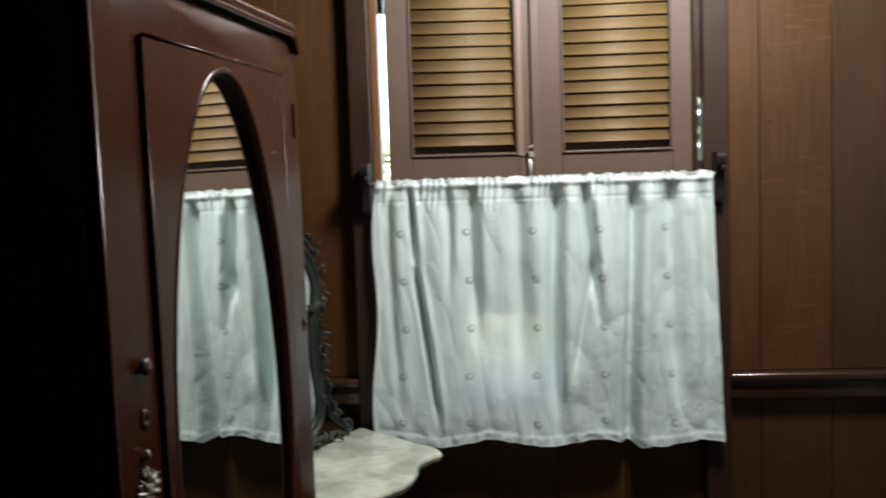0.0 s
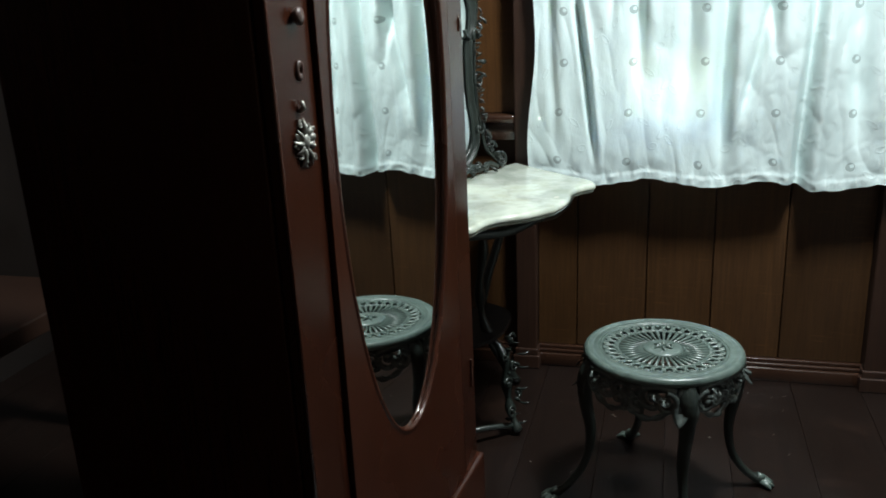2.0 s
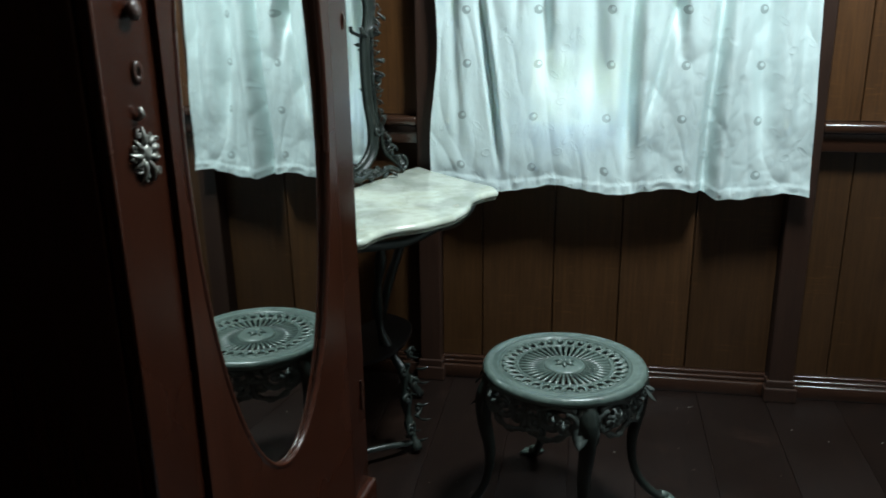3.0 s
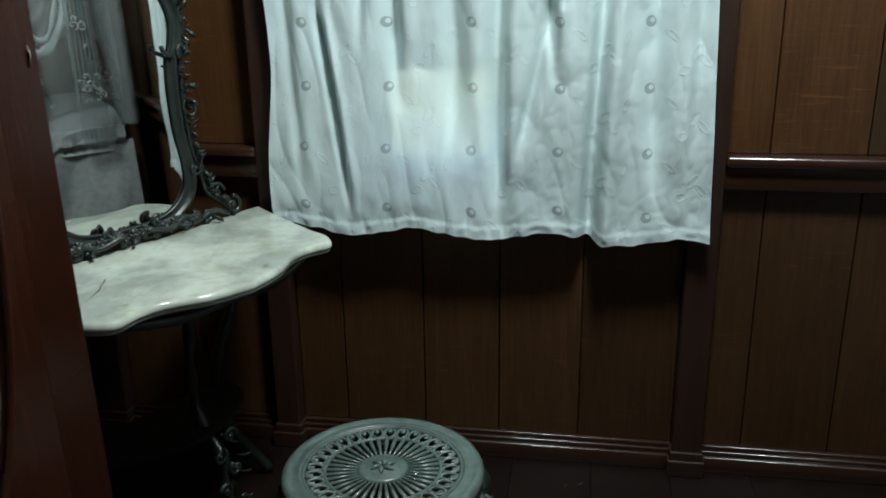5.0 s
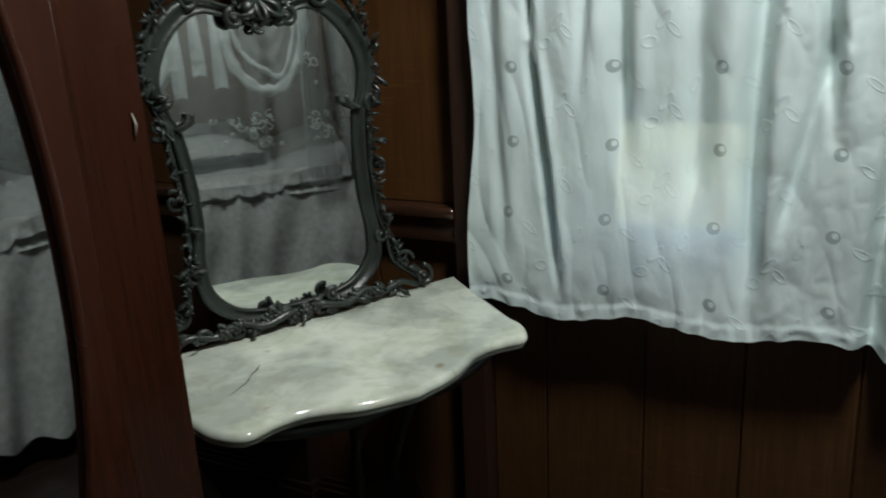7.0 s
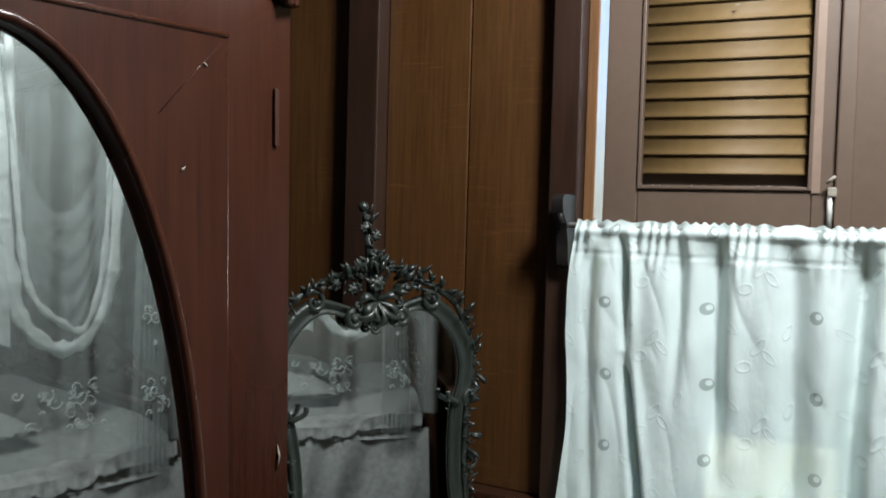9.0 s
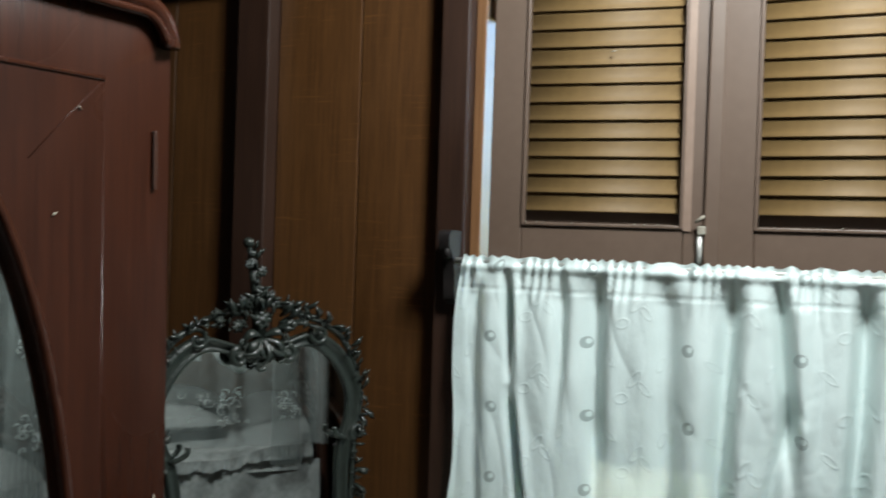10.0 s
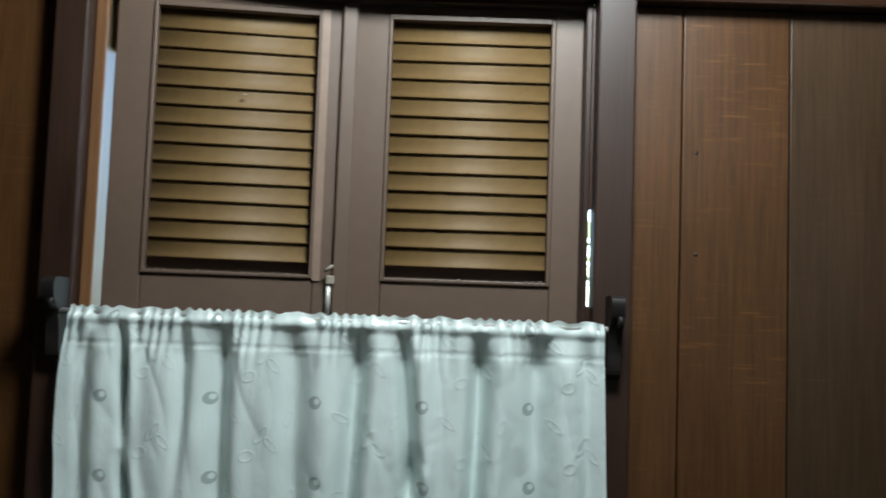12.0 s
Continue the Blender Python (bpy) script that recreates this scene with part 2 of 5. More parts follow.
    sh2 = N.new("ShaderNodeMixShader"); sh2.inputs[0].default_value = 0.055
    L.new(sh.outputs[0], sh2.inputs[1]); L.new(sheer.outputs[0], sh2.inputs[2])
    L.new(sh2.outputs[0], N["Material Output"].inputs[0])
    return m


SATIN = satin()


# ---- mesh helpers ----
def box(bm, x0, x1, y0, y1, z0, z1, bevel=0.0):
    b = bmesh.new()
    bmesh.ops.create_cube(b, size=1)
    bmesh.ops.transform(b, matrix=Matrix.LocRotScale(((x0 + x1) / 2, (y0 + y1) / 2, (z0 + z1) / 2), None, (x1 - x0, y1 - y0, z1 - z0)), verts=b.verts)
    if bevel:
        bmesh.ops.bevel(b, geom=b.edges[:], offset=bevel, segments=2, profile=0.5, affect="EDGES")
    merge(bm, b)
    return bm


def merge(bm, other, m=None):
    me = bpy.data.meshes.new("tmp")
    other.to_mesh(me)
    other.free()
    if m:
        me.transform(m)
    bm.from_mesh(me)
    bpy.data.meshes.remove(me)


def tube(bm, pts, radii, seg=8, flat=1.0, caps=True):
    """A tapered tube through pts; radii one number or one a point."""
    pts = [Vector(p) for p in pts]
    if isinstance(radii, (int, float)):
        radii = [radii] * len(pts)
    rings, side = [], None
    for i, p in enumerate(pts):
        d = (pts[min(i + 1, len(pts) - 1)] - pts[max(i - 1, 0)]).normalized()
        if side is None:
            side = d.orthogonal().normalized()
        side = (side - d * side.dot(d)).normalized()
        up = d.cross(side)
        rings.append([bm.verts.new(p + (side * math.cos(a) + up * math.sin(a) * flat) * radii[i]) for a in (2 * math.pi * k / seg for k in range(seg))])
    for a, b in zip(rings, rings[1:]):
        for k in range(seg):
            f = bm.faces.new((a[k], a[(k + 1) % seg], b[(k + 1) % seg], b[k]))
            f.smooth = True
    if caps:
        bm.faces.new(rings[0][::-1]); bm.faces.new(rings[-1])
    return bm


def lathe(bm, profile, seg=48, m=None, close=False):
    """Profile of (radius, height) turned round z."""
    b = bmesh.new()
    rings = [[b.verts.new((r * math.cos(2 * math.pi * k / seg), r * math.sin(2 * math.pi * k / seg), z)) for k in range(seg)] for r, z in profile]
    pairs = list(zip(rings, rings[1:])) + ([(rings[-1], rings[0])] if close else [])
    for a, c in pairs:
        for k in range(seg):
            f = b.faces.new((a[k], a[(k + 1) % seg], c[(k + 1) % seg], c[k]))
            f.smooth = True
    if not close:
        b.faces.new(rings[0][::-1]); b.faces.new(rings[-1])
    merge(bm, b, m)
    return bm


def curve_pts(keys, n=8):
    """Smooth points through keys (Catmull-Rom)."""
    k = [Vector(p) for p in keys]
    k = [2 * k[0] - k[1]] + k + [2 * k[-1] - k[-2]]
    out = []
    for i in range(1, len(k) - 2):
        for j in range(n):
            t = j / n
            a, b, c, d = k[i - 1:i + 3]
            out.append(0.5 * (2 * b + (c - a) * t + (2 * a - 5 * b + 4 * c - d) * t * t + (3 * b - a - 3 * c + d) * t ** 3))
    return out + [k[-2]]


def prism(bm, outline, z0, z1, bevel=0.0):
    """An outline of (x, y), raised from z0 to z1."""
    b = bmesh.new()
    low = [b.verts.new((x, y, z0)) for x, y in outline]
    top = [b.verts.new((x, y, z1)) for x, y in outline]
    b.faces.new(low[::-1]); b.faces.new(top)
    n = len(outline)
    for i in range(n):
        b.faces.new((low[i], low[(i + 1) % n], top[(i + 1) % n], top[i]))
    if bevel:
        es = [e for e in b.edges if abs(e.verts[0].co.z - e.verts[1].co.z) < 1e-6]
        bmesh.ops.bevel(b, geom=es, offset=bevel, segments=3, profile=0.5, affect="EDGES")
    merge(bm, b)
    return bm


def finish(name, bm, material, parent=None, label="", smooth=None):
    bmesh.ops.recalc_face_normals(bm, faces=bm.faces)
    me = bpy.data.meshes.new(name)
    bm.to_mesh(me)
    bm.free()
    me.materials.append(material)
    ob = new(name, me)
    ob.parent = parent
    if smooth is not None:
        for p in me.polygons:
            p.use_smooth = True
        me.set_sharp_from_angle(angle=radians(smooth))
    if label:
        tagged(ob, label)
    return ob


def part(name, bm, material, parent, label="", smooth=None):
    return finish(name, bm, material, parent, label, smooth)


def thing(name, label, category, m=None, group=""):
    ob = new(name)
    ob.empty_display_size = 0.1
    if m:
        ob.matrix_world = m
    return tagged(ob, label, category, group)


def structure(name, bm, material, label, smooth=None):
    return tagged(finish(name, bm, material, None, label, smooth), kind="structure", category=name.split("_")[0])


def mesh_at(name, me, parent, loc, rot=(0, 0, 0), scale=(1, 1, 1)):
    ob = new(name, me)
    ob.parent = parent
    ob.location, ob.rotation_euler, ob.scale = loc, rot, scale
    return ob


BM = bmesh.new

# ---- the room ----
XL, XR, YB, ZC = -1.5, 4.3, -4.6, 3.05
WX0, WX1, WZ0, WZ1 = 0.42, 1.63, 0.87, 2.32   # the window's opening

b = BM()
box(b, XL, WX0, 0.02, 0.16, 0, ZC); box(b, WX1, XR, 0.02, 0.16, 0, ZC)
box(b, WX0, WX1, 0.02, 0.16, 0, WZ0); box(b, WX0, WX1, 0.02, 0.16, WZ1, ZC)
wall_n = structure("wall_north", b, WALL_WOOD, "brown varnished plank wall with a shuttered window")
structure("wall_west", box(BM(), XL - 0.12, XL, YB, 0.16, 0, ZC), SHADED_WALL_WOOD, "wooden side wall behind the wardrobe, coloured near black for shade")
structure("wall_east", box(BM(), XR, XR + 0.12, YB, 0.16, 0, ZC), WALL_WOOD, "brown wooden wall beyond the curtained bed")
structure("wall_south", box(BM(), XL - 0.12, XR + 0.12, YB - 0.12, YB, 0, ZC), WALL_WOOD, "brown wooden wall at the back of the room")
structure("ceiling", box(BM(), XL - 0.12, XR + 0.12, YB - 0.12, 0.16, ZC, ZC + 0.1), CEIL_WOOD, "dark wooden board ceiling of the bedroom")
floor = structure("floor", box(BM(), XL - 0.12, XR + 0.12, YB - 0.12, 0.16, -0.08, -0.012), FLOOR_WOOD, "dark polished worn wooden floorboards")


# posts, rails, skirting
def wall_post(x0, x1, name, label):
    b = BM()
    box(b, x0, x1, -0.05, 0.02, 0, ZC - 0.004, 0.004)
    ob = structure(name, b, POST_WOOD, label)
    part("post_base", box(box(BM(), x0 - 0.012, x1 + 0.012, -0.065, 0.0, 0, 0.05, 0.004), x0 - 0.006, x1 + 0.006, -0.058, 0.0, 0.05, 0.075, 0.004), POST_WOOD, ob)
    return ob


wall_post(0.385, 0.458, "post_1", "dark stained wooden post at the window")
wall_post(1.567, 1.648, "post_2", "dark stained wooden post at the window")
wall_post(-0.215, -0.115, "post_3", "dark stained wooden post in the plank wall")


def wall_rail(x0, x1, name):
    b = BM()
    box(b, x0, x1, -0.035, 0.019, 0.845, 0.905, 0.004)
    box(b, x0, x1, -0.052, 0.019, 0.905, 0.935, 0.008)
    return structure(name, b, RAIL_WOOD, "dark moulded wooden rail along the plank wall", 60)


wall_rail(-0.115, 0.385, "rail_1"); wall_rail(1.648, XR, "rail_2"); wall_rail(XL, -0.215, "rail_3")


def skirting(x0, x1, name):
    b = BM()
    box(b, x0, x1, -0.03, 0.019, 0.0, 0.05, 0.005)
    box(b, x0, x1, -0.02, 0.019, 0.05, 0.064, 0.004)
    box(b, x0, x1, -0.012, 0.019, 0.064, 0.078, 0.003)
    return structure(name, b, RAIL_WOOD, "dark moulded wooden skirting board on the floor", 60)


skirting(0.458, 1.567, "baseboard_1"); skirting(1.648, XR, "baseboard_2"); skirting(-0.115, 0.385, "baseboard_3"); skirting(XL, -0.215, "baseboard_4")
structure("trim_beam", box(BM(), XL, XR, -0.045, 0.019, 2.325, 2.46, 0.006), RAIL_WOOD, "dark wooden beam over the window")

# window jambs, sill and head
win = structure("window_1", box(BM(), 0.459, 0.486, -0.012, 0.06, 0.93, WZ1, 0.003), JAMB_WOOD, "wooden window with brown louvred shutters, closed")
part("jamb", box(BM(), 0.4865, 0.5045, 0.02, 0.06, 2.197, WZ1, 0.002), JAMB_WOOD, win)
part("jamb", box(BM(), 1.546, 1.5585, -0.012, 0.05, 0.93, WZ1, 0.002), POST_WOOD, win)
part("jamb", box(BM(), 1.5585, 1.566, -0.012, 0.05, 1.866, WZ1, 0.002), POST_WOOD, win)
part("jamb", box(BM(), 1.5585, 1.566, -0.012, 0.05, 0.93, 1.655, 0.002), POST_WOOD, win)
part("window_sill", box(BM(), WX0, WX1, 0.0625, 0.098, 0.862, 0.898, 0.003), SILL_PAINT, win)
part("sill_rail", box(BM(), 0.459, 1.566, 0.003, 0.0615, 0.872, 0.8935, 0.003), POST_WOOD, win)
part("window_head", box(BM(), 0.486, 1.546, 0.0, 0.16, 2.3185, 2.35, 0.003), POST_WOOD, win)
lower = thing("lower_shutter", "plain brown lower shutter leaf behind the curtain", "shutter", None, "shutter leaves of the window")
part("board", box(BM(), 0.4875, 0.755, 0.03, 0.06, 0.8945, 1.2595, 0.003), SHUTTER_PAINT, lower)
part("top_board", box(BM(), 0.65, 1.1, 0.1, 0.13, 1.135, 1.2595, 0.003), SHUTTER_PAINT, lower)
lower2 = thing("lower_shutter", "plain brown lower shutter leaf behind the curtain", "shutter", None, "shutter leaves of the window")
part("board", box(BM(), 1.026, 1.543, 0.03, 0.06, 0.8945, 1.2595, 0.003), SHUTTER_PAINT, lower2)
part("batten", box(BM(), 1.08, 1.49, 0.015, 0.03, 1.04, 1.1, 0.003), SHUTTER_PAINT, lower2)


def shutter(x0, x1, px0, px1, top, label, ajar=0.0):
    t = thing("window_shutter", label, "shutter", pose(x1, 0.045, 0, 0, 0, ajar) @ pose(-x1, 0, 0), "shutter leaves of the window")
    z0, z1, pz0, pz1 = 1.26, top, 1.695, 2.297
    part("stile", box(BM(), x0, px0, -0.018, 0.018, z0, z1, 0.003), SHUTTER_PAINT, t)
    part("stile", box(BM(), px1, x1, -0.018, 0.018, z0, z1, 0.003), SHUTTER_PAINT, t)
    part("bottom_rail", box(BM(), px0, px1, -0.017, 0.017, z0, pz0, 0.003), SHUTTER_PAINT, t)
    part("top_rail", box(BM(), px0, px1, -0.017, 0.017, pz1, z1, 0.003), SHUTTER_PAINT, t)
    w = px1 - px0
    bead = 0.008
    for a in ((px0, px0 + bead, pz0, pz1), (px1 - bead, px1, pz0, pz1), (px0 + bead, px1 - bead, pz0, pz0 + bead), (px0 + bead, px1 - bead, pz1 - 0.0125, pz1)):
        part("bead", box(BM(), a[0], a[1], -0.024, 0.0, a[2], a[3], 0.002), SHUTTER_PAINT, t)
    s = BM()
    face = [(-0.0056, -0.0275), (-0.0078, -0.0268), (-0.0086, -0.0250), (-0.0080, -0.0230), (-0.0046, -0.0192), (-0.0018, -0.012), (-0.0002, -0.003), (0.0, 0.005), (-0.0008, 0.0245)]
    prof = face + [(y + 0.004, z) for y, z in reversed(face)]
    ends = [[s.verts.new((x, y, z)) for y, z in prof] for x in (-w / 2 + 0.004, w / 2 - 0.004)]
    for i in range(len(prof)):
        q = (i + 1) % len(prof)
        f = s.faces.new((ends[0][i], ends[0][q], ends[1][q], ends[1][i]))
        f.smooth = i not in (8, 17)
    s.faces.new(ends[0]); s.faces.new(ends[1][::-1])
    me = part("slat", s, SLAT_PAINT, t)
    me.location, me.rotation_euler = ((px0 + px1) / 2, 0.004, pz1 - 0.03), (radians(1), 0, 0)
    n = 13
    for i in range(1, n):
        mesh_at("slat", me.data, t, ((px0 + px1) / 2, 0.004, pz1 - 0.03 - i * 0.0425), (radians(1 + random.uniform(-0.8, 0.8)), random.uniform(-0.004, 0.004), 0))
    part("back_board", box(BM(), px0, px1, 0.02, 0.03, pz0 - 0.02, pz0 + 0.075, 0.002), SHUTTER_PAINT, t)
    return t


shl = shutter(0.509, 1.022, 0.588, 0.955, 2.318, "brown painted louvred shutter leaf, slightly ajar, with a chipped slat", 6.5)
# paler shutter paint: lamplight on the stile's edge, put into the colour
LIT_STRIP_PAINT = plain("lit_strip_paint", (0.19, 0.132, 0.1), (0.25, 0.18, 0.14), 0.4, 0, 40, 0.12)
part("lit_strip", box(BM(), 0.9545, 0.972, -0.0225, -0.0185, 1.69, 2.3, 0.001), LIT_STRIP_PAINT, shl, "strip of the stile, painted pale as if lit")
shr = shutter(1.026, 1.5455, 1.107, 1.481, 2.318, "brown painted louvred shutter leaf, closed, worn paint")
part("meeting_bead", box(BM(), 1.0, 1.034, -0.034, -0.0185, 1.26, 2.318, 0.004), SHUTTER_PAINT, shl)

# ---- the curtain ----
def curtain():
    nx, nz = 420, 170
    # each fold: x, depth, half width, share left at the hem, first and last height, drift in x for each metre down
    folds = [(0.520, 0.010, 0.016, 1.0, 1.62, 0.84, 0.0), (0.592, 0.040, 0.010, 1.0, 1.62, 1.36, 0.0), (0.565, 0.030, 0.011, 1.3, 1.27, 0.82, 0.1),
             (0.700, 0.020, 0.014, 0.4, 1.62, 1.22, 0.02), (0.796, 0.036, 0.019, 0.7, 1.62, 1.10, 0.03), (0.939, 0.030, 0.028, 0.7, 1.62, 0.95, 0.0), (1.072, 0.050, 0.022, 0.9, 1.62, 0.78, 0.0),
             (1.180, 0.046, 0.015, 0.6, 1.62, 1.17, 0.05), (1.245, 0.020, 0.016, 1.0, 1.3, 0.86, -0.20), (1.318, 0.060, 0.020, 1.0, 1.62, 0.6, 0.0), (1.40, 0.012, 0.02, 1.0, 1.3, 0.85, 0.1),
             (1.464, 0.044, 0.028, 0.7, 1.62, 0.9, 0.0), (1.55, 0.016, 0.018, 0.6, 1.62, 0.9, 0.0)]
    verts, faces, uvs = [], [], []
    for j in range(nz + 1):
        v = j / nz                      # 0 at the top
        z0 = 1.62 - v * 0.9
        for i in range(nx + 1):
            s = i / nx
            left = 0.478 - 0.03 * math.sin(min(1, v * 1.3) * math.pi * 0.5) - 0.012 * math.sin(v * 9)
            right = 1.583 + 0.034 * v
            x = left + (right - left) * s
            free = min(1.0, max(0.0, (v - 0.03) / 0.07))
            y = -0.09
            for fx, depth, w, low, za, zb, drift in folds:
                if zb - 0.06 < z0 < za + 0.06:
                    ends = min(1, max(0, (z0 - zb + 0.06) / 0.2)) * min(1, max(0, (za + 0.06 - z0) / 0.06))
                    q = (x - fx - drift * (1.62 - z0) - 0.012 * math.sin(v * 3.5 + fx * 20)) / w
                    y += ends * free * (1 - (1 - low) * v) * depth * (math.exp(-q * q) - 0.35 * math.exp(-((q - 2.2) / 1.2) ** 2))
            y += 0.0045 * math.sin(s * 46 + 2.0 * math.sin(s * 9)) * (0.25 + 0.75 * (1 - v)) * free
            y += 0.015 * noise.noise(Vector((x * 5, v * 2.0, 3.0))) * free
            crease = 1 - abs(noise.noise(Vector((x * 15 + z0 * 3, z0 * 4 - x * 2, 7.0)))) * 2.6
            y += 0.0027 * max(0, crease) ** 2 * free
            y += 0.0034 * noise.noise(Vector((x * 22, z0 * 10, 9.0))) * free
            rumple = 0.4 + 0.6 * min(1.0, max(0.0, (x - 0.95) / 0.25)) * min(1.0, v * 1.6)
            fine = 1 - abs(noise.noise(Vector((x * 30 - z0 * 16, z0 * 20 + x * 9, 2.0)))) * 2.4
            y += 0.0012 * max(0.0, fine) ** 2 * rumple * free
            if v > 0.966:               # hem, turned up and stitched
                y -= 0.003 * min(1.0, (v - 0.966) / 0.006)
            y += 0.0022 * max(0.0, 1 - abs((v - 0.975) / 0.022)) * (0.25 * math.sin(s * 210 + 9 * math.sin(s * 23)) + 1.6 * noise.noise(Vector((x * 42, z0 * 30, 6))))
            low_part = max(0.0, (v - 0.86) / 0.14)
            y += 0.007 * low_part * noise.noise(Vector((x * 30, z0 * 18, 4.0))) - 0.004 * low_part
            gather = max(0.0, 1 - v / 0.14)
            y += 0.0058 * gather * (math.sin(s * 190 + 5 * math.sin(s * 37)) + noise.noise(Vector((x * 40, z0 * 10, 1.0)))) * min(1, v / 0.02)
            z = z0 + 0.0028 * (math.sin(s * 230 + 6 * math.sin(s * 23)) + 1.2 * noise.noise(Vector((x * 60, 0, 2)))) * max(0, 1 - v / 0.04)
            z += v ** 6 * (0.013 * math.sin(s * 21 + 0.6) + 0.006 * noise.noise(Vector((x * 25, 0, 8)))) - 0.010 * v * s * s
            if 0.012 < v < 0.04:        # pocket round the rod
                y -= 0.006 * math.sin((v - 0.012) / 0.028 * math.pi)
            if 0.08 < v < 0.088:        # stitched seam
                y += 0.0025
            if y > -0.03:
                y = -0.03 + 0.012 * math.tanh((y + 0.03) / 0.012)
            verts.append((x, y, z))
            uvs.append(((s - 0.4735) * 1.165 * 1.0 , z0 - 1.437))
    for j in range(nz):
        for i in range(nx):
            a = j * (nx + 1) + i
            faces.append((a, a + nx + 1, a + nx + 2, a + 1))
    me = bpy.data.meshes.new("window_curtain")
    me.from_pydata(verts, [], faces)
    layer = me.uv_layers.new(name="UVMap")
    idx = np.empty(len(me.loops), dtype=np.int32)
    me.loops.foreach_get("vertex_index", idx)
    layer.data.foreach_set("uv", np.array(uvs, dtype=np.float32)[idx].ravel())
    me.polygons.foreach_set("use_smooth", [True] * len(me.polygons))
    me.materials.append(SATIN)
    return tagged(new("window_curtain", me), "pale green-white satin half curtain gathered on a rod", "curtain")


curtain()

# ---- wardrobe ----
wardrobe = thing("wardrobe", "dark red mahogany wardrobe with an oval mirror door, closed", "wardrobe", pose(0.3995, -1.45, 0, 0, 0, 83.74) @ pose(0.03, 0, 0, 0, -1.2))
def arch_path(w, z0, z1, r, n=8, mid=-0.005):
    """Up one side, round the corner, across the top and down."""
    pts = [(-w, z0)]
    pts += [(-w + r - r * math.cos(a), z1 - r + r * math.sin(a)) for a in (math.pi / 2 * k / n for k in range(n + 1))]
    pts += [(-x, z) for x, z in reversed(pts)]
    return [(x + mid, z) for x, z in pts]


def upright(bm, outline, y0, y1, bevel=0.0):
    """An outline of (x, z), thick from y0 to y1."""
    b2 = prism(BM(), outline, -y1, -y0, bevel)
    bmesh.ops.transform(b2, matrix=Matrix.Rotation(radians(90), 4, "X"), verts=b2.verts)
    merge(bm, b2)
    return bm


part("body", upright(BM(), arch_path(0.407, 0.08, 1.945, 0.06), 0.02, 0.5, 0.004), MAHOGANY, wardrobe, smooth=40)
cor = arch_path(0.394, 1.885, 1.937, 0.05)
cb = tube(BM(), [(x, -0.006, z) for x, z in cor], 0.0155, 10)
tube(cb, [(x, -0.014, z) for x, z in arch_path(0.384, 1.9, 1.922, 0.04)], 0.007, 8)
part("cornice", cb, MAHOGANY_FLAT, wardrobe)
part("face_frame", upright(BM(), arch_path(0.401, 0.198, 1.93, 0.05) + [(0.287, 0.198), (0.287, 1.832), (-0.287, 1.832), (-0.287, 0.198)], -0.003, 0.019, 0.002), MAHOGANY, wardrobe, smooth=40)


def oval(n=72, cx=-0.002, cz=1.152, a=0.251, h=0.653):
    return [(cx + a * math.cos(2 * math.pi * k / n), cz + h * math.sin(2 * math.pi * k / n)) for k in range(n)]


def plate_with_oval(x0, x1, z0, z1, y0, y1, ring):
    """A board with an oval hole, as quads between the hole and the rim."""
    b = BM()
    n = len(ring)
    cx, cz = sum(p[0] for p in ring) / n, sum(p[1] for p in ring) / n
    outer = []
    for x, z in ring:
        dx, dz = x - cx, z - cz
        k = min(((x1 - cx) if dx > 0 else (cx - x0)) / max(abs(dx), 1e-6), ((z1 - cz) if dz > 0 else (cz - z0)) / max(abs(dz), 1e-6))
        outer.append((cx + dx * k, cz + dz * k))
    for c in ((x0, z0), (x1, z0), (x0, z1), (x1, z1)):
        i = min(range(n), key=lambda q: (outer[q][0] - c[0]) ** 2 + (outer[q][1] - c[1]) ** 2)
        outer[i] = c
    rows = [[b.verts.new((x, y, z)) for x, z in r] for r, y in ((outer, y0), (ring, y0), (ring, y1), (outer, y1))]
    for p, q in zip(rows, rows[1:] + rows[:1]):
        for i in range(n):
            b.faces.new((p[i], p[(i + 1) % n], q[(i + 1) % n], q[i]))
    return b


door = part("door", plate_with_oval(-0.285, 0.285, 0.2, 1.83, -0.012, 0.015, oval()), MAHOGANY, wardrobe, "", 35)
rim = BM()
tube(rim, [(x, -0.008, z) for x, z in oval(72, a=0.2535, h=0.6565)] + [(x, -0.008, z) for x, z in oval(72, a=0.2535, h=0.6565)][:1], 0.0065, 8, caps=False)
part("mirror_rim", rim, MAHOGANY, door, "", 60)
g = BM()
g.faces.new([g.verts.new((x, 0.0025 + 0.0065 * (z - 1.152) / 0.66, z)) for x, z in oval(72, a=0.256, h=0.659)])
part("mirror", g, MIRROR, door, "oval mirror")
part("plinth", box(BM(), -0.424, 0.408, -0.02, 0.5, 0.0, 0.196, 0.008), MAHOGANY_FLAT, wardrobe)

